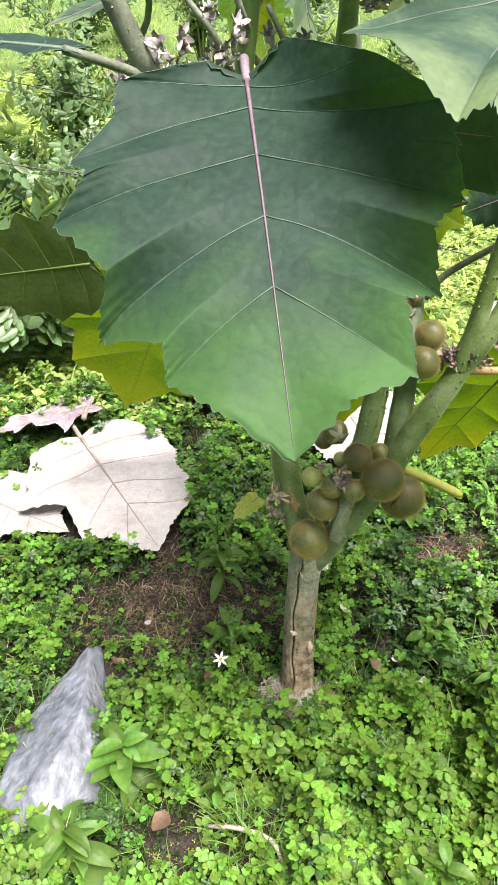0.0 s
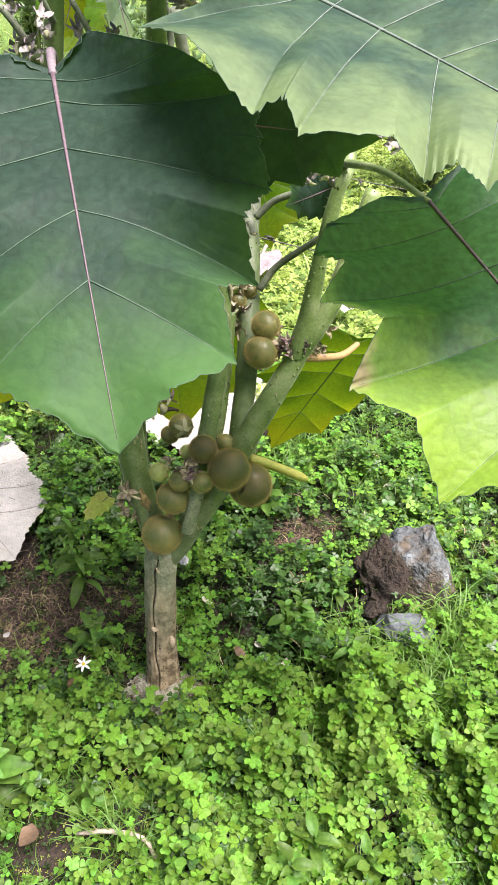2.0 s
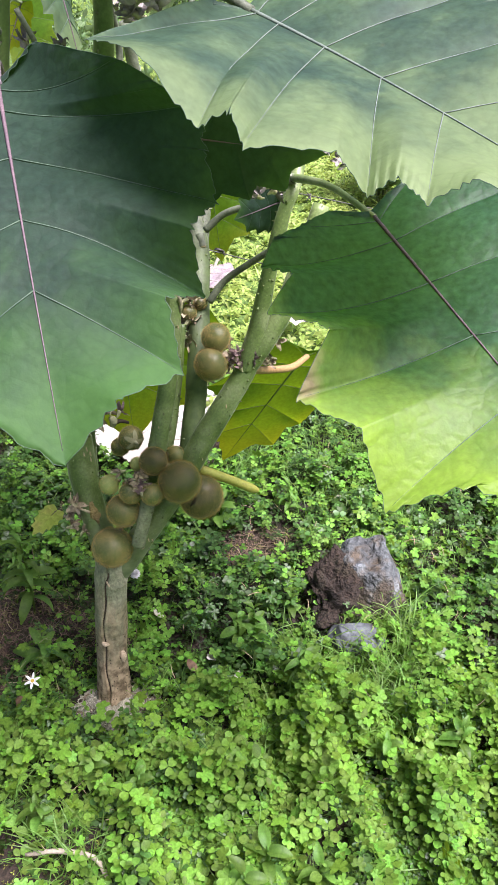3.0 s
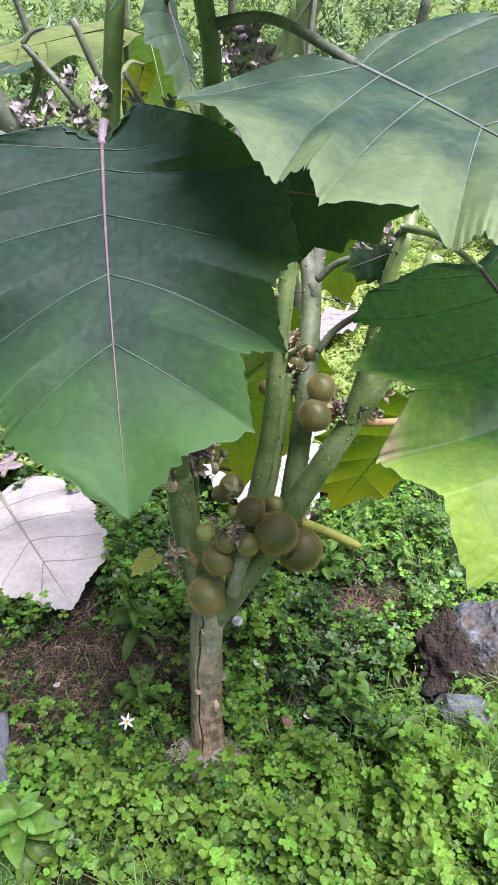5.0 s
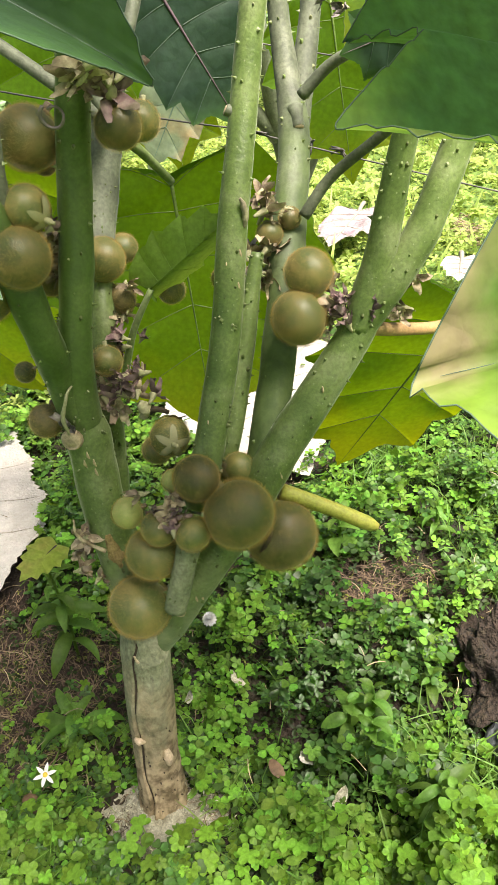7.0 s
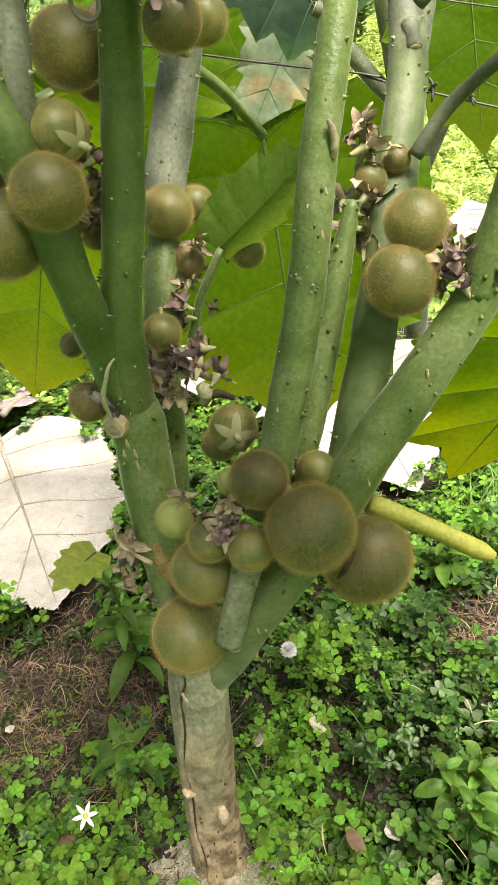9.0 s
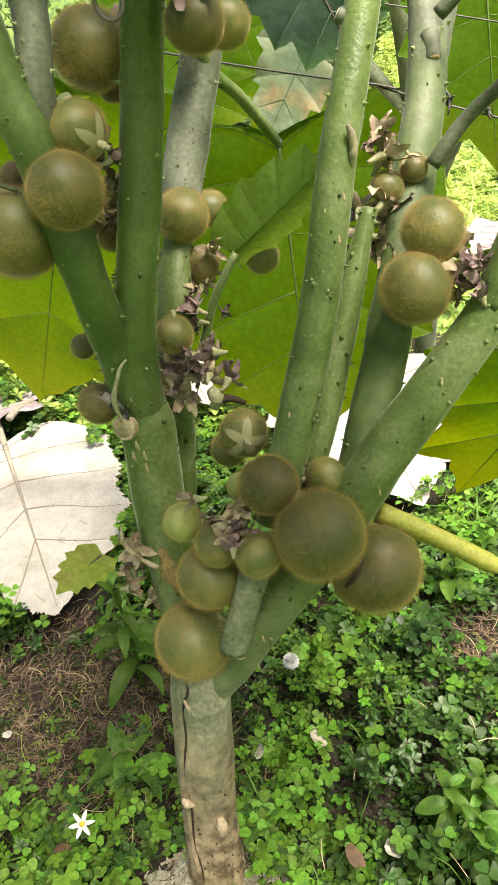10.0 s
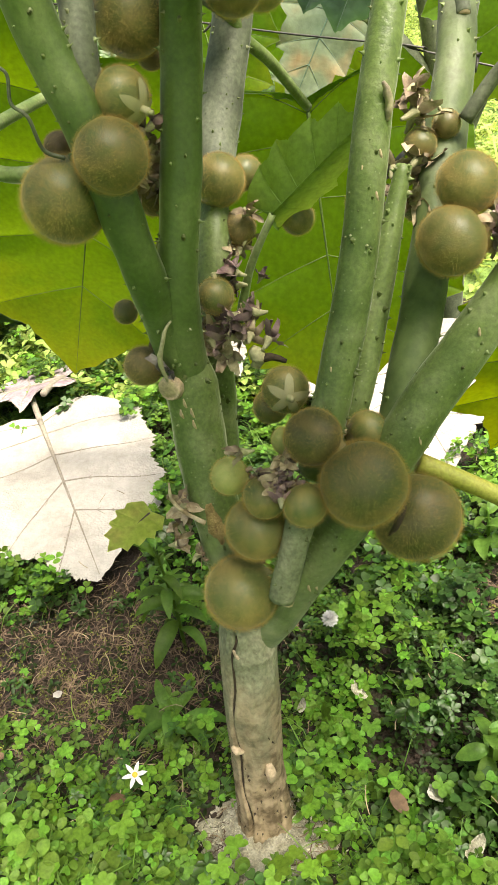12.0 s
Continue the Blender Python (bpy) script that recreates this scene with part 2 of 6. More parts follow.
M["fruit_brown"] = surface("fruit_brown", [(0.10, 0.085, 0.035), (0.155, 0.115, 0.05), (0.20, 0.14, 0.065)], 3, 30, 0.55, 0.2, 0.01, sheen=0.6, sheen_tint=(1.0, 0.78, 0.5), contrast=0.3, vary=0.3)
M["pale_flower"] = surface("pale_flower", [(0.18, 0.155, 0.155), (0.29, 0.26, 0.25), (0.19, 0.14, 0.18)], 60, 300, 0.85, 0.3, vary=0.45)
M["petiole"] = surface("petiole", [(0.28, 0.31, 0.05), (0.38, 0.38, 0.07), (0.34, 0.25, 0.06)], 25, 300, 0.55, 0.2)
M["petiole_pale"] = surface("petiole_pale", [(0.15, 0.115, 0.135), (0.22, 0.18, 0.19)], 40, 300, 0.6, 0.2)
M["petiole_brown"] = surface("petiole_brown", [(0.34, 0.20, 0.09), (0.42, 0.28, 0.12)], 30, 300, 0.6, 0.2)
M["soil"] = surface("soil", [(0.016, 0.011, 0.008), (0.040, 0.026, 0.018), (0.030, 0.030, 0.010)], 12, 140, 0.95, 1.0, 0.02, contrast=0.4)
M["field"] = surface("field", [(0.06, 0.11, 0.02), (0.10, 0.17, 0.03), (0.15, 0.21, 0.045)], 1.2, 40, 0.95, 1.0, 0.03, contrast=0.4)
M["root"] = surface("root", [(0.16, 0.11, 0.07), (0.34, 0.26, 0.17)], 30, 200, 0.9, 0.2, vary=0.6)
M["straw"] = surface("straw", [(0.065, 0.042, 0.028), (0.20, 0.135, 0.092)], 30, 200, 0.9, 0.2, vary=0.6, island=True)
M["moss"] = surface("moss", [(0.10, 0.12, 0.018), (0.21, 0.22, 0.045)], 30, 200, 0.95, 0.2, vary=0.5, island=True)
M["clover"] = surface("clover", [(0.050, 0.128, 0.015), (0.146, 0.290, 0.030)], 5, 260, 0.56, 0.0, through_colour=(0.42, 0.64, 0.03), through_share=0.16, vary=0.45, island=True, spec=0.24, contrast=0.35)
M["herb"] = surface("herb", [(0.040, 0.094, 0.017), (0.113, 0.208, 0.034)], 5, 260, 0.6, 0.0, through_colour=(0.38, 0.52, 0.04), through_share=0.16, vary=0.42, island=True, spec=0.2, contrast=0.35)
M["bright_clover"] = surface("bright_clover", [(0.060, 0.140, 0.016), (0.150, 0.280, 0.027)], 5, 260, 0.58, 0.0, through_colour=(0.48, 0.70, 0.02), through_share=0.2, vary=0.4, island=True, spec=0.22, contrast=0.3)
M["broad_weed"] = surface("broad_weed", [(0.062, 0.132, 0.018), (0.145, 0.240, 0.034)], 8, 260, 0.6, 0.0, through_colour=(0.36, 0.55, 0.05), through_share=0.18, vary=0.35, island=True, spec=0.22, contrast=0.3)
# a blue-green sort, its colour darkened further for shade between the leaves
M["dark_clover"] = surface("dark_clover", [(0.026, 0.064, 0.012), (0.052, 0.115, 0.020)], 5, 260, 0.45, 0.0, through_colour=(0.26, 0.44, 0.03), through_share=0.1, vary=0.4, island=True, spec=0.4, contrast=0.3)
# nearly black leaves: the shade in the clover's gaps is painted here
M["shaded_creeper"] = surface("shaded_creeper", [(0.010, 0.022, 0.005), (0.028, 0.052, 0.010)], 7, 150, 0.5, 0.0, through_colour=(0.2, 0.3, 0.04), through_share=0.05, vary=0.7, island=True, spec=0.2)
M["grass"] = surface("grass", [(0.08, 0.17, 0.03), (0.14, 0.25, 0.05)], 6, 150, 0.55, 0.0, through_colour=(0.4, 0.55, 0.07), through_share=0.4, vary=0.4, island=True)
# far field green, lightened so that strong sunlight is in the colour
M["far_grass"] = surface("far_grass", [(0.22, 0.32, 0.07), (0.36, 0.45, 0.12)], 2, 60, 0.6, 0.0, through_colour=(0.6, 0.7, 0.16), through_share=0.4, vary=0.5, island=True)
M["weed"] = surface("weed", [(0.060, 0.135, 0.022), (0.12, 0.22, 0.035)], 20, 200, 0.5, 0.3, 0.002, (0.32, 0.50, 0.04), 0.3, vary=0.4, spec=0.3)
M["shrub"] = surface("shrub", [(0.08, 0.14, 0.06), (0.14, 0.21, 0.09)], 6, 150, 0.4, 0.0, through_colour=(0.35, 0.5, 0.1), through_share=0.35, vary=0.45, island=True)
M["rock"] = surface("rock", [(0.040, 0.040, 0.040), (0.095, 0.105, 0.11), (0.24, 0.265, 0.28)], 18, 110, 0.8, 1.0, 0.010, contrast=0.4)
brown_foot(M["rock"], 0.03, 0.10, ((0.03, 0.022, 0.014), (0.09, 0.065, 0.04)))
M["grey_stone"] = surface("grey_stone", [(0.04, 0.043, 0.047), (0.085, 0.095, 0.105), (0.17, 0.185, 0.20)], 18, 100, 0.75, 0.8, 0.006)
M["cork"] = surface("cork", [(0.24, 0.17, 0.06), (0.42, 0.31, 0.13)], 120, 500, 0.9, 1.0, 0.003)
M["cracked"] = surface("cracked", [(0.03, 0.02, 0.012), (0.07, 0.05, 0.03)], 60, 300, 0.9, 0.5)
M["stone"] = surface("stone", [(0.10, 0.11, 0.125), (0.155, 0.17, 0.19), (0.28, 0.30, 0.335)], 9, 70, 0.6, 0.8, 0.006, contrast=0.3)
M["wire"] = surface("wire", [(0.03, 0.03, 0.03), (0.07, 0.06, 0.05)], 60, 400, 0.5, 0.2)
M["white_petal"] = surface("white_petal", [(0.75, 0.74, 0.72), (0.82, 0.81, 0.8)], 60, 400, 0.7, 0.1, through_colour=(0.7, 0.7, 0.7), through_share=0.25)
M["yellow"] = surface("yellow", [(0.6, 0.42, 0.04), (0.7, 0.5, 0.06)], 60, 400, 0.7, 0.3)
M["brown_leaf"] = surface("brown_leaf", [(0.085, 0.052, 0.03), (0.16, 0.10, 0.058)], 40, 200, 0.8, 0.4)
M["pale_litter"] = surface("pale_litter", [(0.24, 0.225, 0.15), (0.38, 0.36, 0.27), (0.50, 0.48, 0.39)], 60, 420, 0.95, 0.8, 0.003, vary=0.25, island=True, contrast=0.4)
M["twig"] = surface("twig", [(0.25, 0.21, 0.16), (0.38, 0.33, 0.26)], 40, 250, 0.9, 0.4)

# ---- building blocks ----
rng = np.random.default_rng(7)


def mesh(name, verts, faces, mat, smooth=True):
    me = bpy.data.meshes.new(name)
    me.from_pydata([tuple(map(float, v)) for v in verts], [], faces)
    me.materials.append(M[mat])
    if smooth:
        me.polygons.foreach_set("use_smooth", [True] * len(me.polygons))
    me.update()
    return me


def part(name, me, parent, label="", at=None):
    ob = new(name, me)
    ob.parent = parent
    if at is not None:
        ob.matrix_basis = at
    if label:
        ob["label"] = label
    return ob


def curve_points(pts, steps=8):
    """A smooth line through the points given."""
    p = [Vector(q) for q in pts]
    p = [p[0] * 2 - p[1]] + p + [p[-1] * 2 - p[-2]]
    out = []
    for i in range(1, len(p) - 2):
        for k in range(steps):
            t = k / steps
            a, b, c, d = p[i - 1], p[i], p[i + 1], p[i + 2]
            out.append(0.5 * ((2 * b) + (c - a) * t + (2 * a - 5 * b + 4 * c - d) * t * t + (3 * b - a - 3 * c + d) * t ** 3))
    out.append(p[-2])
    return out


def tube_data(pts, radii, sides=12, steps=8, rough=0.0, freq=25.0, cap=True):
    """Vertices and faces of a tapered, slightly uneven tube along the points."""
    line = curve_points(pts, steps)
    n = len(line)
    rr = np.interp(np.linspace(0, len(radii) - 1, n), range(len(radii)), radii)
    verts, faces, side = [], [], None
    for i, c in enumerate(line):
        d = (line[min(i + 1, n - 1)] - line[max(i - 1, 0)]).normalized()
        if side is None:
            side = d.orthogonal().normalized()
        side = (side - d * side.dot(d)).normalized()
        up = d.cross(side)
        for k in range(sides):
            a = 2 * math.pi * k / sides
            w = side * math.cos(a) + up * math.sin(a)
            q = c + w * rr[i]
            if rough:
                q = c + w * rr[i] * (1 + rough * noise.noise(q * freq) + 0.5 * rough * noise.noise(q * freq * 3))
            verts.append(q)
    for i in range(n - 1):
        for k in range(sides):
            a, b = i * sides + k, i * sides + (k + 1) % sides
            faces.append((a, b, b + sides, a + sides))
    if cap:
        verts += [line[0], line[-1]]
        m = len(verts)
        for k in range(sides):
            faces.append((m - 2, (k + 1) % sides, k))
            faces.append((m - 1, (n - 1) * sides + k, (n - 1) * sides + (k + 1) % sides))
    return verts, faces


def tube(name, pts, radii, mat, sides=12, steps=8, rough=0.0, freq=25.0):
    return mesh(name, *tube_data(pts, radii, sides, steps, rough, freq), mat)


def frame_of(base, tip, side):
    """Axes of a leaf: along the midrib, across it towards side, and out of its face."""
    b, t, s = Vector(base), Vector(tip), Vector(side)
    x = (t - b).normalized()
    y = (s - b - x * (s - b).dot(x)).normalized()
    return b, (t - b).length, x, y, x.cross(y)


# tips of the lobes of one half, along and across, and the bays after them, in leaf lengths
TIPS = [(-0.10, 0.26), (0.12, 0.42), (0.34, 0.47), (0.60, 0.37), (0.80, 0.28), (1.0, 0.0)]
BAYS = [(-0.02, 0.32), (0.21, 0.385), (0.41, 0.35), (0.62, 0.265), (0.81, 0.135)]
ROOTS = [0.02, 0.10, 0.26, 0.44, 0.62]
ROOT_AT = [0, 2 / 12, 4 / 12, 6 / 12, 8 / 12, 10 / 12, 1]
ROOT_TO = [0, *ROOTS, 1]
# a longer, narrower-shouldered form
PALE_TIPS = [(-0.02, 0.20), (0.13, 0.345), (0.36, 0.44), (0.60, 0.37), (0.80, 0.28), (1.0, 0.0)]
PALE_BAYS = [(0.05, 0.27), (0.23, 0.36), (0.43, 0.36), (0.63, 0.285), (0.83, 0.15)]
# forms with the rise of each lobe over the flat leaf as a third number
NOTCHED_TIPS = [(0.015, 0.20, 0.09), (0.122, 0.335, 0.127), (0.297, 0.389, 0.183), (0.470, 0.416, 0.105), (0.703, 0.355, -0.025), (1.0, 0.0, 0.0)]
NOTCHED_BAYS = [(0.054, 0.274, 0.115), (0.201, 0.290, 0.142), (0.393, 0.294, 0.155), (0.583, 0.335, 0.086), (0.753, 0.213, 0.017)]
RAISED_TIPS = [(0.20, 0.259, 0.235), (0.337, 0.407, 0.224), (0.489, 0.421, 0.096), (0.629, 0.372, -0.057), (0.852, 0.270, 0.018), (1.0, 0.0, 0.0)]
RAISED_BAYS = [(0.300, 0.332, 0.235), (0.415, 0.405, 0.170), (0.544, 0.351, 0.080), (0.706, 0.264, 0.080), (0.910, 0.130, 0.070)]
LEVEL_TIPS = [(0.039, 0.308, 0.087), (0.239, 0.430, 0.073), (0.387, 0.473, 0.039), (0.631, 0.405, -0.078), (0.786, 0.250, -0.013), (1.0, 0.0, 0.0)]
LEVEL_BAYS = [(0.119, 0.323, 0.051), (0.298, 0.385, 0.081), (0.552, 0.350, 0.058), (0.724, 0.243, 0.041), (0.889, 0.146, 0.031)]
WITHERED_TIPS = [(-0.02, 0.22), (0.16, 0.40), (0.43, 0.38), (0.62, 0.36), (0.80, 0.29), (1.0, 0.0)]
WITHERED_BAYS = [(0.06, 0.33), (0.29, 0.372), (0.52, 0.34), (0.70, 0.30), (0.87, 0.15)]
TORN_TIPS = [(0.01, 0.30), (0.18, 0.40), (0.36, 0.49), (0.721, 0.29), (0.93, 0.13), (1.0, 0.0)]
TORN_BAYS = [(0.10, 0.33), (0.26, 0.39), (0.509, 0.282), (0.801, 0.163), (0.97, 0.06)]
SPREAD_TIPS = [(0.150, 0.550, 0.065), (0.459, 0.500, 0.024), (0.555, 0.470, 0.015), (0.710, 0.289, -0.055), (0.826, 0.269, -0.01), (1.0, 0.0, 0.0)]
SPREAD_BAYS = [(0.296, 0.520, 0.056), (0.490, 0.455, 0.045), (0.649, 0.330, -0.005), (0.744, 0.262, -0.015), (0.871, 0.214, 0.038)]


def half_outline(width, jit, seed, depth, tips, bays):
    r = random.Random(seed)
    line = [(0.0, 0.0, 0.0), (-0.05, 0.10, 0.3 * sum(tips[0][2:]))]
    for i, (a, b, *rise) in enumerate(tips):
        line.append((a + r.uniform(-jit, jit), b * width * (1 + r.uniform(-2 * jit, 2 * jit)) if b else 0.0, sum(rise)))
        if i < len(bays):
            c, d, *rise = bays[i]
            flush = b + (tips[i + 1][1] - b) * 0.4
            d = flush + (d - flush) * depth
            line.append((c + r.uniform(-jit, jit), d * width * (1 + r.uniform(-2 * jit, 2 * jit)), sum(rise)))
    return line


def leaf(name, parent, base, tip, side, mat, width=1.0, droop=0.1, cup=0.0, ripple=0.02, seed=1, jit=0.009, label="", midrib="midrib",
         vein="vein", rib=0.0024, veins=True, rows=120, cols=9, curl=0.0, depth=1.0, arch=0.0, tips=TIPS, bays=BAYS, age_light=(0.4, 1.3), age_light_side=0.0, tips2=None, bays2=None, fold=0.0, fine=False, scorch=None, teeth=0.0, lip=0.0):
    """A broad lobed leaf with its blade, midrib and side veins."""
    b, L, ax, ay, az = frame_of(base, tip, side)
    halves = [half_outline(width, jit, seed, depth, tips, bays), half_outline(width, jit, seed + 50, depth, tips2 or tips, bays2 or bays)]
    r = random.Random(seed + 9)
    ph = [r.uniform(0, 6.28) for _ in range(6)]

    def edge(h, s):
        line = halves[h]
        k = s * (len(line) - 1)
        i = min(int(k), len(line) - 2)
        f = k - i
        f = f * f * (3 - 2 * f) * 0.6 + f * 0.4
        a, c = line[i], line[i + 1]
        wob = 0.007 * noise.noise(Vector((s * 40, h * 7.0, seed))) + 0.006 * noise.noise(Vector((s * 110, h * 9.0, seed + 3)))
        if teeth:
            saw = s * 46 + 1.3 * noise.noise(Vector((s * 15, h * 5.0, seed)))
            wob += teeth * (abs(saw % 1 - 0.35) - 0.3) * (0.4 + abs(noise.noise(Vector((s * 23, h * 3.0, seed + 8)))) * 2) * min(1, s * 8, (1 - s) * 14)
        return a[0] + (c[0] - a[0]) * f, a[1] + (c[1] - a[1]) * f, a[2] + (c[2] - a[2]) * f, wob if 0 < s < 1 else 0.0

    def lift(u, v, s):
        """Height over the flat leaf at u along, v across (in leaf lengths)."""
        a = abs(v)
        z = arch * 4 * u * (1 - u) - droop * max(u, 0) ** 2 - cup * a * a * 4 - curl * max(a - 0.25, 0) ** 2 * 6
        z += ripple * (math.sin(u * 13 + ph[0] + v * 3) * a * 1.6 + math.sin(u * 24 + ph[1] - v * 6) * a * 0.8 + math.sin(v * 17 + ph[2] + u * 5) * a)
        z += 0.016 * abs(math.sin(math.pi * s * 6)) ** 0.8 * min(1, a * 5) * (1 - 0.6 * max(0, s - 0.6))
        return z + fold * max(v, 0)

    def place(u, v, s=0.0, rise=0.0):
        return b + (ax * u + ay * v + az * (lift(u, v, s) + rise)) * L

    def rise_of(u, rise):
        """What a lobe's edge stands above the arched leaf."""
        return rise - arch * 4 * u * (1 - u) if rise else 0.0

    verts, faces, age_lights, burns, rim = [], [], [], [], [[], []]
    for i in range(rows + 1):
        s = i / rows
        root = float(np.interp(s, ROOT_AT, ROOT_TO))
        row = []
        for h, sg in ((1, -1), (0, 1)):
            e = edge(h, s)
            col = []
            for j in range(cols + 1):
                f = j / cols
                bend = 0.10 * f * (1 - f) * (1 - s)
                rolled = lip * max(0, f - 0.86) ** 2 * 50
                col.append(place(root + (e[0] - root) * f - bend + e[3] * f ** 6, sg * (e[1] * f + e[3] * f ** 6), s, rise_of(e[0], e[2]) * f ** 2 - rolled))
            rim[h].append(col[-1])
            got = [min(1, max(0, (root + (e[0] - root) * j / cols - age_light[0]) / (age_light[1] - age_light[0]) + 0.25 * (j / cols) ** 4 + age_light_side * sg * e[1] * j / cols)) for j in range(cols + 1)]
            burnt = [max(0, 1 - math.hypot(root + (e[0] - root) * j / cols - scorch[0], sg * e[1] * j / cols - scorch[1]) / scorch[2]) if scorch else 0.0 for j in range(cols + 1)]
            burns += burnt[::-1] if sg < 0 else burnt[1:]
            row += col[::-1] if sg < 0 else col[1:]
            age_lights += got[::-1] if sg < 0 else got[1:]
        verts += row
    w = 2 * cols + 1
    for i in range(rows):
        for j in range(w - 1):
            faces.append((i * w + j, i * w + j + 1, (i + 1) * w + j + 1, (i + 1) * w + j))
    me = mesh(name, verts, faces, mat)
    me.attributes.new("age_light", "FLOAT", "POINT").data.foreach_set("value", age_lights)
    me.attributes.new("scorch", "FLOAT", "POINT").data.foreach_set("value", burns)
    blade = part(name, me, parent, label)
    if veins and L > 0.2:
        for h in (0, 1):
            part("margin", tube("margin", rim[h], [0.0003, 0.0003], "vein" if vein == "vein_pale" else vein, 5, 1), blade)
    if veins:
        up = az * 0.0007
        mid = [place(u, 0) + up for u in (0, 0.15, 0.3, 0.45, 0.6, 0.75, 0.88, 0.97)]
        part("midrib", tube("midrib", mid, [rib, rib * 0.8, rib * 0.6, rib * 0.45, rib * 0.35, rib * 0.25, rib * 0.15, rib * 0.08], midrib, 7, 4), blade)
        for h, sg in ((0, 1), (1, -1)):
            for i, u0 in enumerate(ROOTS):
                k = 2 + 2 * i
                a, c, rise = halves[h][k]
                pts = [place(u0 + (a - u0) * f - 0.10 * f * (1 - f) * (1 - (2 + 2 * i) / 12), sg * c * f, k / 12, rise_of(a, rise) * f ** 2) + up for f in (0, 0.2, 0.4, 0.6, 0.8, 0.95)]
                part("vein", tube("vein", pts, [rib * 0.28, rib * 0.23, rib * 0.18, rib * 0.14, rib * 0.09, rib * 0.04], vein, 6, 3), blade)
                for f in (0.25, 0.42, 0.58, 0.74, 0.88) if fine else ():
                    ua, va = u0 + (a - u0) * f - 0.10 * f * (1 - f) * (1 - (2 + 2 * i) / 12), c * f
                    for du, dv in ((0.085, 0.055), (-0.02, 0.10)):
                        g = 1 - 0.45 * f
                        line = [place(ua + du * q * g, sg * (va + dv * q * g * (1 - 0.3 * q)) if va + dv * q * g < 0.46 else sg * va) + up for q in (0, 0.35, 0.7, 1.0)]
                        part("vein", tube("vein", line, [rib * 0.12, rib * 0.10, rib * 0.07, rib * 0.03], vein, 5, 2), blade)
    return blade


def prickle_mesh():
    """A short cone along +z, 1 high, with a flared foot."""
    verts, faces = [], []
    for a in range(7):
        e = 2 * math.pi * a / 7
        verts.append((0.38 * math.cos(e), 0.55 * math.sin(e), 0))
    for a in range(7):
        e = 2 * math.pi * a / 7
        verts.append((0.15 * math.cos(e), 0.15 * math.sin(e) + 0.05, 0.45))
    verts.append((0, 0.15, 1.05))
    faces += [(a, (a + 1) % 7, 7 + (a + 1) % 7, 7 + a) for a in range(7)] + [(7 + a, 7 + (a + 1) % 7, 14) for a in range(7)]
    return mesh("prickle", verts, faces, "prickle")


PRICKLE = prickle_mesh()
PALE_PRICKLE = PRICKLE.copy()
PALE_PRICKLE.materials[0] = M["pale_prickle"]


def prickles(ob, pts, radii, count, seed, size):
    """Short conical prickles all over a stem."""
    r = random.Random(seed)
    line = curve_points(pts, 8)
    rr = np.interp(np.linspace(0, len(radii) - 1, len(line)), range(len(radii)), radii)
    for _ in range(count):
        i = r.randrange(len(line) - 1)
        c = line[i].lerp(line[i + 1], r.random())
        d = (line[i + 1] - line[i]).normalized()
        w = d.orthogonal().normalized()
        w.rotate(Matrix.Rotation(r.uniform(0, 6.28), 3, d))
        q, s = c + w * (rr[i] * 0.94), size * r.uniform(0.6, 1.5)
        m = Matrix((d.cross(w), d, w)).transposed().to_4x4()
        part("prickle", PRICKLE if r.random() < 0.88 else PALE_PRICKLE, ob, "", Matrix.Translation(q) @ m @ Matrix.Scale(s, 4))


def stem(parent, name, pts, radii, mat="stem", spines=40, seed=1, label="", rough=0.08, size=0.0038):
    ob = part(name, tube(name, pts, radii, mat, 16, 8, rough), parent, label)
    prickles(ob, pts, radii, round(spines * 1.5), seed, size)
    return ob


def ball(seed, flat=0.96, rings=20, segs=28):
    verts, faces = [Vector((0, 0, flat))], []
    for i in range(1, rings):
        a = math.pi * i / rings
        for k in range(segs):
            b = 2 * math.pi * k / segs
            v = Vector((math.sin(a) * math.cos(b), math.sin(a) * math.sin(b), math.cos(a)))
            w = 1 + 0.018 * noise.noise(v * 1.6 + Vector((seed, 0, 0)))
            w -= 0.05 * max(0, math.cos(a) - 0.9) * 10 * 0.6
            verts.append(Vector((v.x, v.y, v.z * flat)) * w)
    verts.append(Vector((0, 0, -flat)))
    for k in range(segs):
        faces.append((0, 1 + k, 1 + (k + 1) % segs))
        last = len(verts) - 1
        faces.append((last, last - segs + (k + 1) % segs, last - segs + k))
    for i in range(rings - 2):
        for k in range(segs):
            a, b = 1 + i * segs + k, 1 + i * segs + (k + 1) % segs
            faces.append((a, a + segs, b + segs, b))
    return verts, faces


def fuzz_mesh(count, length, seed):
    """Fine hairs standing on a ball of radius 1."""
    r = np.random.default_rng(seed)
    verts, faces = [], []
    for _ in range(count):
        v = Vector(r.normal(size=3)).normalized()
        t = v.orthogonal().normalized()
        t.rotate(Matrix.Rotation(r.uniform(0, 6.28), 3, v))
        lean = (v + Vector(r.normal(size=3)) * 0.35).normalized()
        k = len(verts)
        w = 0.0015
        q = v * 0.985
        verts += [q - t * w, q + t * w, q + lean * length * r.uniform(0.5, 1.2)]
        faces.append((k, k + 1, k + 2))
    return mesh("fuzz", verts, faces, "fuzz")


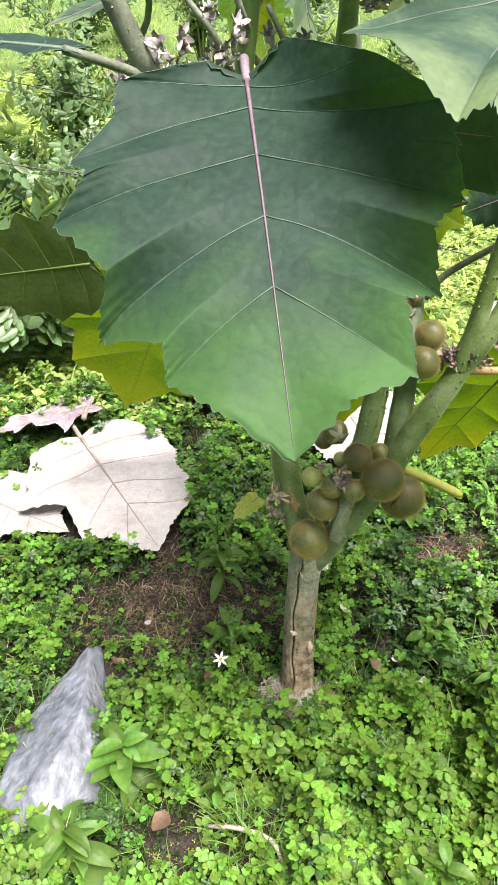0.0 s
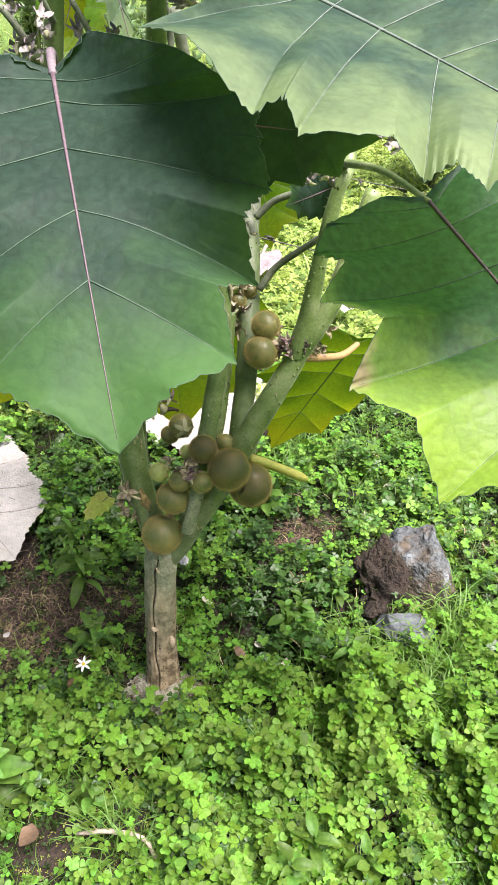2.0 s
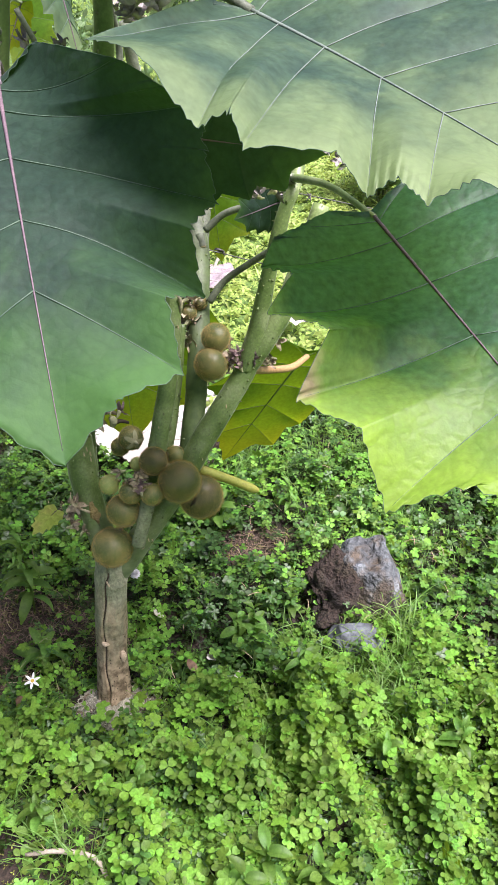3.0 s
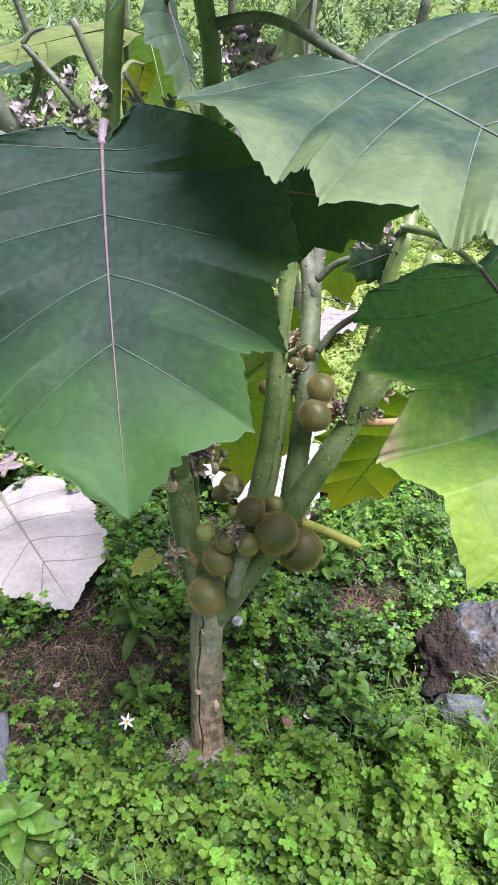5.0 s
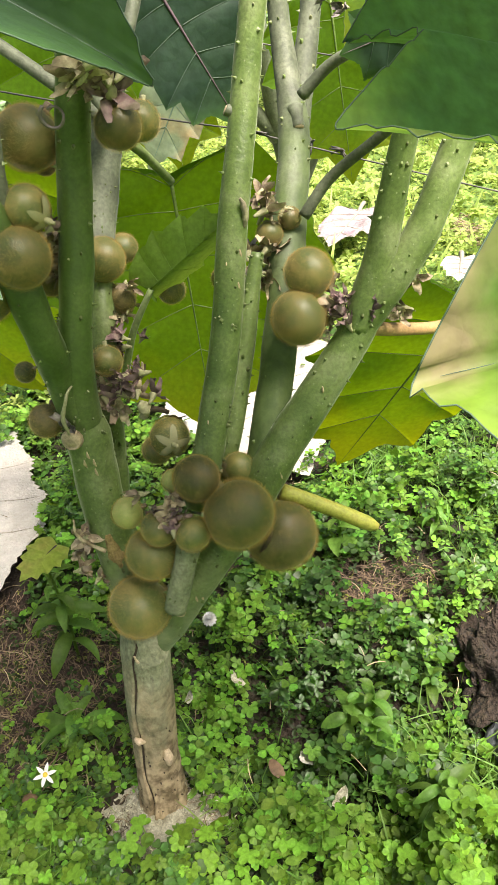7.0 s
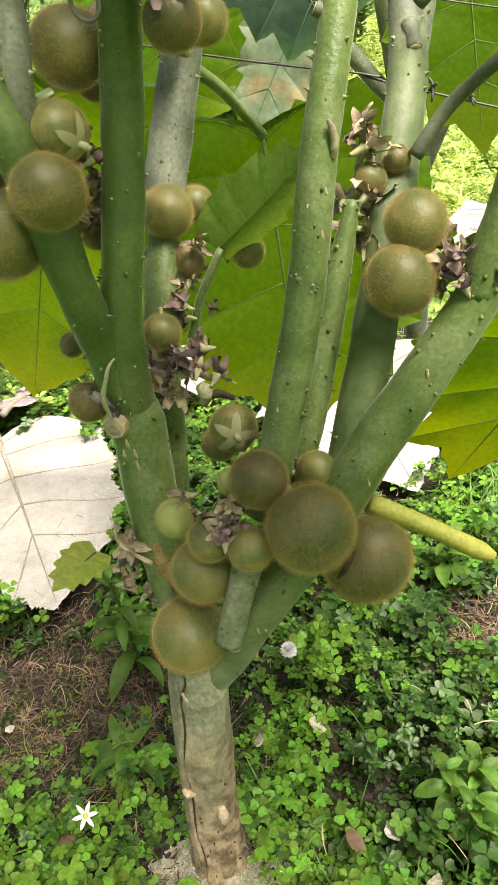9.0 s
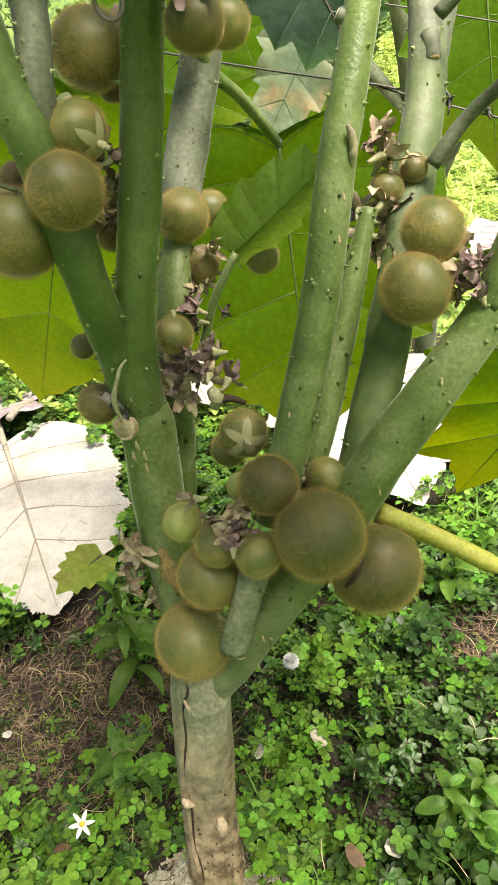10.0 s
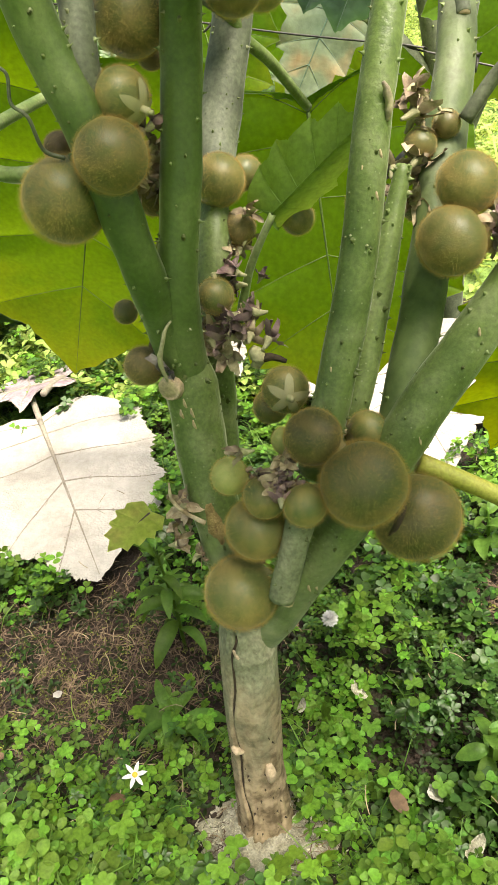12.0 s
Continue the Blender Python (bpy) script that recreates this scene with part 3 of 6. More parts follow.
def sepals(mat, count=5, reach=0.75, open_=0.25, seed=0):
    """A star of pointed sepals lying over the top of a ball of radius 1."""
    r = random.Random(seed)
    verts, faces = [], []
    for i in range(count):
        a0 = 2 * math.pi * i / count + r.uniform(-0.15, 0.15)
        k = len(verts)
        rows = 5
        for j in range(rows + 1):
            f = j / rows
            pol = f * reach * 1.4 * r.uniform(0.95, 1.05)
            half = 0.30 * (1 - f) ** 0.8 * (0.5 + f) + 0.01
            rad = 1.03 + open_ * f * f
            for s in (-1, 0, 1):
                c = Vector((math.sin(pol), s * half, math.cos(pol) * 0.96)) * rad
                c.z += 0.03 * (1 - abs(s))
                c.rotate(Matrix.Rotation(a0, 3, "Z"))
                verts.append(c)
        for j in range(rows):
            for s in range(2):
                q = k + j * 3 + s
                faces.append((q, q + 1, q + 4, q + 3))
    v2, f2 = tube_data([(0, 0, 0.95), (0.03, 0, 1.15), (0.1, 0.05, 1.4)], [0.12, 0.10, 0.09], 8, 3)
    k = len(verts)
    verts += v2
    faces += [tuple(q + k for q in f) for f in f2]
    return mesh("calyx", verts, faces, mat)


BALLS = [mesh("fruit", *ball(i * 3.1), "fruit") for i in range(3)]
BROWN = mesh("fruit", *ball(8.0), "fruit_brown")
YOUNG = mesh("fruit", *ball(5.0), "fruit_young")
FUZZ = [fuzz_mesh(17000, 0.13, 1), fuzz_mesh(9000, 0.17, 2)]
STARS = [sepals("calyx", seed=1, open_=0.08), sepals("flower_calyx", 5, 0.5, 0.12, 2)]


STALKS = [tube("stalk", [(0, 0, 0.93), (0.03, 0.02, 1.08), (0.08, 0.0, 1.25)], [0.17, 0.13, 0.15], m, 8, 4, 0.2, 4.0) for m in ("calyx", "dry_flower")]


def fruit(parent, at, diameter, axis=(0, 0, 1), kind=0, calyx=True, label="", young=False, skin=None):
    """A round downy fruit; axis points to its stalk."""
    q = Vector(axis).to_track_quat("Z", "Y")
    ob = part("fruit", skin or (YOUNG if young else BALLS[kind % 3]), parent, label, Matrix.LocRotScale(Vector(at), q, Vector((diameter / 2,) * 3)))
    f = part("fuzz", FUZZ[0 if diameter > 0.04 else 1], ob)
    f["kind"] = "stuff"
    if calyx:
        part("calyx", STARS[kind % 2], ob)
    part("stalk", STALKS[kind % 2], ob)
    return ob


def petal_mesh(name, length, width, bend, mat, rows=5, crumple=0.0, seed=0):
    """A pointed petal from the origin along +x, curling up by bend radians."""
    verts, faces = [], []
    x = z = 0.0
    for j in range(rows + 1):
        f = j / rows
        half = width * (math.sin(math.pi * (0.12 + 0.88 * f)) ** 0.7) * (1 if j < rows else 0.1)
        for s in (-1, 0, 1):
            c = crumple * noise.noise(Vector((f * 3 + seed, s * 2.0, seed))) * length
            verts.append((x + c, s * half, z + (0.0 if s else -0.12 * width) + c))
        a = bend * f
        x += length / rows * math.cos(a)
        z += length / rows * math.sin(a)
    for j in range(rows):
        for s in range(2):
            q = j * 3 + s
            faces.append((q, q + 1, q + 4, q + 3))
    return mesh(name, verts, faces, mat)


PETALS = {m: [petal_mesh("petal", 0.019, 0.0040, -0.9 + 0.8 * i, m, 5, 0.4, i) for i in range(4)] for m in ("dry_flower", "pale_flower", "mauve_flower")}


BUD = tube("flower", [(0, 0, -0.010), (0.001, 0, -0.004), (0, 0, 0.002), (0, 0, 0.004)], [0.0012, 0.0025, 0.0042, 0.002], "calyx", 8, 4, 0.1, 200)


def dry_flowers(parent, at, count, spread, mat="dry_flower", seed=0, label="", scale=1.0):
    """Withered star flowers close together, each a small cup on a stalk with curled petals."""
    r = random.Random(seed)
    for i in range(count):
        c = Vector(at) + Vector((r.gauss(0, spread), r.gauss(0, spread * 0.7), r.gauss(0, spread)))
        m = Matrix.Translation(c) @ Euler((r.uniform(-1.6, 1.6), r.uniform(-1.6, 1.6), r.uniform(0, 6.28))).to_matrix().to_4x4() @ Matrix.Scale(scale * r.uniform(0.8, 1.15), 4)
        ob = part("flower", BUD, parent, label, m)
        for k in range(5):
            part("petal", r.choice(PETALS[mat]), ob, "", pose(0, 0, 0.002, 0, -30 + r.uniform(-25, 25), 72 * k + r.uniform(-12, 12)))


# ---- ground ----
def height(x, y):
    z = 0.018 * noise.noise(Vector((x * 1.7, y * 1.7, 0.3))) + 0.008 * noise.noise(Vector((x * 6, y * 6, 4.0)))
    return z - 0.012


def ground_mesh():
    xs = np.unique(np.concatenate([np.linspace(-2, 2.2, 106), np.linspace(-60, -2, 24), np.linspace(2.2, 60, 24)]))
    ys = np.unique(np.concatenate([np.linspace(-1, 3.5, 114), np.linspace(-60, -1, 20), np.linspace(3.5, 120, 36)]))
    verts = [(x, y, height(x, y)) for y in ys for x in xs]
    n = len(xs)
    faces = [(j * n + i, j * n + i + 1, (j + 1) * n + i + 1, (j + 1) * n + i) for j in range(len(ys) - 1) for i in range(n - 1)]
    me = mesh("ground", verts, faces, "soil")
    me.materials.append(M["field"])
    me.polygons.foreach_set("material_index", [0 if math.hypot(verts[f[0]][0] - 0.1, verts[f[0]][1] - 1.3) + 0.5 * noise.noise(Vector(verts[f[0]]) * 1.5) < 1.25 else 1 for f in faces])
    return me


ground = tagged(new("ground", ground_mesh()), "dark brown garden soil with mossy patches and litter", "ground", kind="structure")


def bare(x, y):
    """How bare the soil is, 0 to 1."""
    d = math.hypot((x + 0.17 + 0.25 * (y - 1.38)) / 0.23, (y - 1.37) / 0.15) + 0.35 * noise.noise(Vector((x * 9, y * 9, 2.0)))
    e = math.hypot((x - 0.085) / 0.06, (y - 1.165) / 0.03) + 0.3 * noise.noise(Vector((x * 20, y * 20, 5.0)))
    g = math.hypot((x - 0.40) / 0.07, (y - 1.52) / 0.05) + 0.3 * noise.noise(Vector((x * 20, y * 20, 5.0)))
    h = math.hypot((x + 0.03) / 0.19, (y - 0.895) / 0.065) + 0.4 * noise.noise(Vector((x * 14, y * 14, 8.0)))
    return max(min(0.72, max(0, 1.25 - h * 1.05)), min(1, max(0, 1.6 - d * 1.3)), min(1, max(0, 1.5 - e)), min(1, max(0, 1.5 - g)))


FALLEN = [(-0.36, 1.70, 0.17), (0.24, 1.93, 0.15), (-0.54, 1.63, 0.09), (-0.16, 2.07, 0.06), (-0.235, 1.56, 0.075), (-0.30, 1.20, 0.05), (-0.325, 1.10, 0.055), (-0.35, 1.0, 0.05), (0.575, 1.38, 0.09), (0.56, 1.235, 0.035), (0.085, 1.165, 0.052), (0.035, 1.175, 0.030)]


def covered(x, y):
    """1 where a fallen leaf lies on the weeds."""
    return 1.0 if any(math.hypot(x - a, y - b) < c for a, b, c in FALLEN) else 0.0


def clump(x, y):
    """How tall the weeds stand here: low in the gaps, high in the clumps."""
    return min(1.9, max(0.12, 0.85 + 2.0 * noise.noise(Vector((x * 13, y * 13, 6.0))) + 0.9 * noise.noise(Vector((x * 31, y * 31, 2.0)))))


def scatter(name, template, places, mat, label, category, tilt=0.35, lift=(0.0, 0.0), seed=1, at_ground=True):
    """Many copies of a small template (vertices, faces) joined into one mesh. places: x, y, size."""
    tv, tf = template
    tv = np.array(tv, float)
    r = np.random.default_rng(seed)
    n = len(places)
    yaw, ta, td = r.uniform(0, 2 * np.pi, n), np.abs(r.normal(0, tilt, n)), r.uniform(0, 2 * np.pi, n)
    P = np.array(places, float)
    z0 = np.array([height(x, y) for x, y, _ in places]) if at_ground else 0
    z = z0 + r.uniform(lift[0], lift[1], n) * np.array([clump(x, y) for x, y, _ in places])
    c, s = np.cos(yaw), np.sin(yaw)
    V = np.empty((n, len(tv), 3))
    V[:, :, 0] = c[:, None] * tv[:, 0] - s[:, None] * tv[:, 1]
    V[:, :, 1] = s[:, None] * tv[:, 0] + c[:, None] * tv[:, 1]
    V[:, :, 2] = tv[:, 2]
    kx, ky, ca, sa = np.cos(td)[:, None], np.sin(td)[:, None], np.cos(ta)[:, None], np.sin(ta)[:, None]
    dot = kx * V[:, :, 0] + ky * V[:, :, 1]
    cx, cy, cz = ky * V[:, :, 2], -kx * V[:, :, 2], kx * V[:, :, 1] - ky * V[:, :, 0]
    R = np.stack([V[:, :, 0] * ca + cx * sa + kx * dot * (1 - ca), V[:, :, 1] * ca + cy * sa + ky * dot * (1 - ca), V[:, :, 2] * ca + cz * sa], -1)
    R = R * P[:, 2][:, None, None]
    R[:, :, 0] += P[:, 0][:, None]
    R[:, :, 1] += P[:, 1][:, None]
    R[:, :, 2] += z[:, None]
    me = bpy.data.meshes.new(name)
    sizes = np.array([len(f) for f in tf])
    flat = np.concatenate([np.array(f) for f in tf])
    idx = (flat[None, :] + (np.arange(n) * len(tv))[:, None]).ravel()
    tot = np.tile(sizes, n)
    me.vertices.add(n * len(tv))
    me.vertices.foreach_set("co", R.ravel())
    me.loops.add(len(idx))
    me.loops.foreach_set("vertex_index", idx.astype(np.int32))
    me.polygons.add(len(tot))
    me.polygons.foreach_set("loop_start", (np.cumsum(tot) - tot).astype(np.int32))
    me.update(calc_edges=True)
    me.validate()
    me.polygons.foreach_set("use_smooth", [True] * len(me.polygons))
    me.materials.append(M[mat])
    return tagged(new(name, me), label, category, kind="stuff")


def clover_template():
    verts, faces = [], []
    for k in range(3):
        a = 2 * math.pi * k / 3
        i = len(verts)
        for x, y, z in ((0.03, 0, 0), (0.30, 0.36, 0.09), (0.70, 0.54, 0.12), (0.97, 0.32, 0.07), (0.90, 0, -0.02), (0.97, -0.32, 0.07), (0.70, -0.54, 0.12), (0.30, -0.36, 0.09)):
            verts.append((x * math.cos(a) - y * math.sin(a), x * math.sin(a) + y * math.cos(a), z))
        faces += [(i, i + 4, i + 3, i + 2), (i, i + 2, i + 1), (i, i + 6, i + 5, i + 4), (i, i + 7, i + 6)]
    i = len(verts)
    verts += [(-0.02, 0, 0), (0.02, 0, 0), (0.10, 0.1, -2.0), (0.06, 0.1, -2.0)]
    faces.append((i, i + 1, i + 2, i + 3))
    return [v for v in verts], [f[::-1] for f in faces]


def blade_template(length, width, bend, seg=3):
    verts, faces = [], []
    x = z = 0
    for j in range(seg + 1):
        f = j / seg
        w = width * (1 - f) ** 0.6
        verts += [(x, -w, z), (x, w, z)]
        a = 1.35 - bend * f
        x += length / seg * math.cos(a)
        z += length / seg * math.sin(a)
    for j in range(seg):
        faces.append((2 * j, 2 * j + 1, 2 * j + 3, 2 * j + 2))
    return verts, faces


def herb_template(pairs=2):
    """A short sprig of oval leaves."""
    verts, faces = [], []
    for lvl in range(pairs):
        for k in range(4 if lvl else 3):
            a = 2 * math.pi * k / (4 if lvl else 3) + lvl * 0.7
            i = len(verts)
            r = 1.0 - 0.3 * lvl
            for x, y, z in ((0.05, 0, 0), (0.35, 0.22, 0.12), (0.75, 0.24, 0.14), (1.0, 0, 0.0), (0.75, -0.24, 0.14), (0.35, -0.22, 0.12), (0.5, 0, 0.08)):
                x, y = x * r, y * r
                verts.append((x * math.cos(a) - y * math.sin(a), x * math.sin(a) + y * math.cos(a), z + 0.45 * lvl))
            faces += [(i, i + 6, i + 2, i + 1), (i + 6, i + 3, i + 2), (i, i + 5, i + 4, i + 6), (i + 6, i + 4, i + 3)]
    return verts, [f[::-1] for f in faces]


def round_template():
    """A low sprig of four broad rounded leaves on a short stalk."""
    verts, faces = [], []
    for k in range(4):
        a, r = 1.57 * k + 0.3 * (k % 2), 1.0 - 0.17 * k
        i = len(verts)
        for x, y, z in ((0.08, 0, 0), (0.30, 0.27, 0.10), (0.62, 0.37, 0.15), (0.90, 0.22, 0.11), (1.05, 0, 0.0), (0.90, -0.22, 0.11), (0.62, -0.37, 0.15), (0.30, -0.27, 0.10), (0.55, 0, 0.06)):
            verts.append((x * r * math.cos(a) - y * r * math.sin(a), x * r * math.sin(a) + y * r * math.cos(a), z + 0.22 * k))
        faces += [(i, i + 8, i + 2, i + 1), (i + 8, i + 4, i + 3, i + 2), (i, i + 7, i + 6, i + 8), (i + 8, i + 6, i + 5, i + 4)]
    i = len(verts)
    verts += [(-0.03, 0, 0.7), (0.03, 0, 0.7), (0.05, 0.05, -1.6), (0.0, 0.05, -1.6)]
    return verts, [f[::-1] for f in faces] + [(i, i + 1, i + 2, i + 3)]


def cut_leaf_template():
    """One leaf cut into five rounded lobes, on a slanting stalk."""
    verts, faces = [(0, 0, 0)], []
    for k in range(5):
        a, L = -1.9 + 0.95 * k, 1.0 - 0.12 * abs(k - 2)
        i = len(verts)
        for f, w, z in ((0.45, 0.0, 0.02), (0.58, 0.33, 0.12), (0.88, 0.25, 0.07), (1.0, 0.0, 0.0), (0.88, -0.25, 0.07), (0.58, -0.33, 0.12)):
            verts.append((L * (f * math.cos(a) - w * math.sin(a)), L * (f * math.sin(a) + w * math.cos(a)), z))
        faces += [(0, i, i + 1), (0, i + 5, i), (i, i + 3, i + 2, i + 1), (i, i + 5, i + 4, i + 3)]
    i = len(verts)
    verts += [(-0.03, -0.03, 0), (0.03, 0.03, 0), (-0.4, 0.1, -1.7), (-0.45, 0.05, -1.7)]
    return verts, [f[::-1] for f in faces] + [(i, i + 1, i + 2, i + 3)]


def spots_in(n, x0, x1, y0, y1, size, seed, keep):
    r = np.random.default_rng(seed)
    out = []
    for _ in range(n):
        x, y = r.uniform(x0, x1), r.uniform(y0, y1)
        k = keep(x, y)
        if r.random() < k:
            out.append((x, y, size * r.uniform(0.55, 1.35)))
    return out


def patch(x, y, f, o):
    return 0.5 + noise.noise(Vector((x * f, y * f, o)))


def step(v, a, b):
    v = min(1.0, max(0.0, (v - a) / (b - a)))
    return v * v * (3 - 2 * v)


def near_clover(x, y):
    return (1 - covered(x, y)) * (1 - bare(x, y)) ** 2 * (0.12 + 0.88 * step(patch(x, y, 5.5, 1.0) + 0.3 * noise.noise(Vector((x * 19, y * 19, 3.0))), 0.38, 0.66))


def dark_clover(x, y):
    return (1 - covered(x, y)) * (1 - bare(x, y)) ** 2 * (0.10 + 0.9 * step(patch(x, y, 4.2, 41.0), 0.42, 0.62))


def near_herb(x, y):
    return (1 - covered(x, y)) * (1 - 0.95 * bare(x, y)) * (0.15 + 0.85 * step(patch(x, y, 4.0, 9.0), 0.40, 0.62))


def low_herb(x, y):
    return (1 - covered(x, y)) * (1 - 0.8 * bare(x, y)) * 0.9


def near_grass(x, y):
    return (1 - covered(x, y)) * (1 - 0.8 * bare(x, y)) * (0.10 + 0.9 * step(patch(x, y, 2.2, 15.0), 0.50, 0.70))


scatter("clover", clover_template(), spots_in(27000, -1.1, 1.3, 0.55, 2.2, 0.0098, 3, near_clover), "clover", "low green three-leaved clover carpet on the soil", "clover", 0.55, (0.014, 0.062), 3)
scatter("clover", clover_template(), spots_in(5000, -0.25, 0.95, 0.60, 1.12, 0.0115, 13, lambda x, y: (1 - bare(x, y)) * step(patch(x, y, 4.4, 21.0) + 0.55 * (x - 0.30), 0.36, 0.66)), "bright_clover", "large bright clover in the open foreground", "clover", 0.55, (0.02, 0.075), 13)
scatter("clover", clover_template(), spots_in(11000, -1.1, 1.3, 0.7, 2.2, 0.0112, 23, dark_clover), "dark_clover", "darker blue-green clover, its colour partly darkened for shade among leaves", "clover", 0.4, (0.012, 0.055), 23)
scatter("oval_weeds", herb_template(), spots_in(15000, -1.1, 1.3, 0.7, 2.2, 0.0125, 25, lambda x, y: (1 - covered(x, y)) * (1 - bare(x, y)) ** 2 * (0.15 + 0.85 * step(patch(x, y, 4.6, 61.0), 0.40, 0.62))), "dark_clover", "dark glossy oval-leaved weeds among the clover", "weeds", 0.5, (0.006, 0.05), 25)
scatter("creeping_weeds", herb_template(1), spots_in(42000, -1.0, 1.2, 0.6, 2.1, 0.0085, 24, low_herb), "shaded_creeper", "tiny creeping leaves covering the soil, darkened to stand for gap shade", "weeds", 0.45, (0.002, 0.016), 24)
scatter("broad_weeds", round_template(), spots_in(2600, -0.45, 0.95, 0.60, 1.16, 0.018, 14, lambda x, y: (1 - covered(x, y)) * (1 - bare(x, y)) * min(1, max(0, 1.8 * patch(x, y, 3.5, 31.0) - 0.3))), "broad_weed", "broad-leaved bright green weeds in the open foreground", "weeds", 0.5, (0.03, 0.07), 14)
scatter("cut_leaved_weeds", cut_leaf_template(), spots_in(9000, -0.9, 1.1, 0.58, 1.75, 0.0120, 34, lambda x, y: (1 - covered(x, y)) * (1 - bare(x, y)) ** 2 * (0.08 + 0.92 * step(patch(x, y, 4.8, 71.0), 0.42, 0.60))), "clover", "green weeds with deeply cut rounded leaves", "weeds", 0.55, (0.012, 0.06), 34)
scatter("cut_leaved_weeds", cut_leaf_template(), spots_in(1500, -0.2, 0.95, 0.60, 1.16, 0.0140, 35, lambda x, y: (1 - bare(x, y)) * step(patch(x, y, 5.2, 81.0) + 0.4 * (x - 0.25), 0.38, 0.60)), "bright_clover", "bright weeds with cut leaves in the open foreground", "weeds", 0.5, (0.03, 0.08), 35)
scatter("dry_bits", ([(-1, -0.03, 0), (-0.3, 0.06, 0.14), (0.4, 0.02, 0.10), (1, -0.10, -0.1), (1, -0.04, -0.1), (0.4, 0.10, 0.10), (-0.3, 0.14, 0.14), (-1, 0.04, 0)], [(0, 1, 6, 7), (1, 2, 5, 6), (2, 3, 4, 5)]),
        spots_in(2600, -0.8, 1.0, 0.6, 1.8, 0.012, 36, lambda x, y: 0.25 + 0.75 * step(patch(x, y, 6.0, 91.0), 0.5, 0.7)), "root", "thin dry straws and stalks caught among the weeds", "litter", 0.8, (0.01, 0.05), 36)
scatter("grass_tufts", blade_template(4.5, 0.07, 1.9, 4), [(cx + rng.normal(0, 0.025), cy + rng.normal(0, 0.025), rng.uniform(0.014, 0.027)) for cx, cy in ((0.50, 1.12), (0.56, 1.07), (0.46, 1.06), (0.62, 1.16), (0.66, 1.28), (0.52, 1.19), (0.02, 0.90), (-0.10, 1.04), (0.40, 1.76), (0.45, 1.82), (0.58, 1.14), (0.61, 1.08), (0.68, 1.20)) for _ in range(85)], "grass", "tufts of longer arching grass", "grass", 0.6, (0, 0.004), 15)
scatter("herb_cover", herb_template(), spots_in(14000, -1.1, 1.3, 0.55, 2.2, 0.0135, 4, near_herb), "herb", "small oval-leaved green weeds among clover", "weeds", 0.4, (0.006, 0.045), 4)
scatter("grass", blade_template(3.8, 0.07, 1.7), spots_in(17000, -1.1, 1.3, 0.55, 2.3, 0.016, 5, near_grass), "grass", "short green grass blades among the weeds", "grass", 0.5, (0, 0.004), 5)
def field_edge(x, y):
    """0 to 1 across the ragged near edge of the field coloured as sunlit."""
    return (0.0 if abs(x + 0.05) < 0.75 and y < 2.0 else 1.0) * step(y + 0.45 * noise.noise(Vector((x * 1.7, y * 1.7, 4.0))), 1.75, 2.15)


scatter("far_weeds", herb_template(), spots_in(50000, -3.8, 4.2, 1.75, 6.5, 0.026, 6, lambda x, y: (field_edge(x, y) if y < 2.4 else 1.0) * min(1, 0.5 + patch(x, y, 1.5, 3.0)) * (1 - step(abs(x - 0.2), 2.6, 4.0))), "far_grass", "yellow-green weeds covering the field, sunlight put into their colour", "weeds", 0.5, (0.0, 0.05), 6)
def round_about(x, y):
    """1 outside the part that the near weeds cover, fading outwards."""
    d = math.hypot((x - 0.1) / 1.1, (y - 1.35) / 0.85)
    out = math.hypot((x - 0.1) / 3.5, (y + 0.1) / 2.5) + 0.35 * noise.noise(Vector((x * 1.3, y * 1.3, 6.0)))
    edge = 1 - step(y + 0.5 * noise.noise(Vector((x * 2.1, y * 2.1, 8.0))) + 0.15 * abs(x), 2.0, 2.45)
    return edge * (1 - step(out, 0.55, 1.0)) * step(d, 0.85, 1.15) * (0.35 + 0.65 * step(patch(x, y, 1.4, 77.0), 0.35, 0.65))


scatter("meadow_weeds", herb_template(), spots_in(60000, -3.6, 3.8, -2.8, 2.7, 0.026, 66, round_about), "herb", "low green weeds spreading round the plant", "weeds", 0.5, (0.0, 0.05), 66)
scatter("meadow_clover", clover_template(), spots_in(50000, -3.6, 3.8, -2.8, 2.7, 0.018, 67, round_about), "clover", "clover spreading round the plant", "clover", 0.45, (0.004, 0.05), 67)
scatter("far_grass", blade_template(3.0, 0.12, 1.4), spots_in(35000, -6, 7, 1.75, 12.0, 0.032, 7, lambda x, y: (field_edge(x, y) if y < 2.4 else 1.0) * 0.8 * (1 - step(abs(x - 0.5), 3.5, 6.5)) * (1 - step(y, 8, 12))), "far_grass", "pale green grass of the field, its colour lightened for sun", "grass", 0.5, (0, 0.01), 7)
scatter("straw_litter", ([(-1, -0.04, -0.1), (-0.5, 0.20, 0.10), (0.1, 0.26, 0.20), (0.6, 0.08, 0.14), (0.9, -0.30, 0), (0.9, -0.23, 0), (0.6, 0.16, 0.14), (0.1, 0.34, 0.20), (-0.5, 0.28, 0.10), (-1, 0.02, -0.1)], [(0, 1, 8, 9), (1, 2, 7, 8), (2, 3, 6, 7), (3, 4, 5, 6)]),
        spots_in(20000, -0.55, 0.6, 1.05, 1.65, 0.013, 8, lambda x, y: bare(x, y) ** 0.8), "straw", "dry brown straw and root litter on bare soil", "litter", 0.25, (0.0, 0.012), 8)
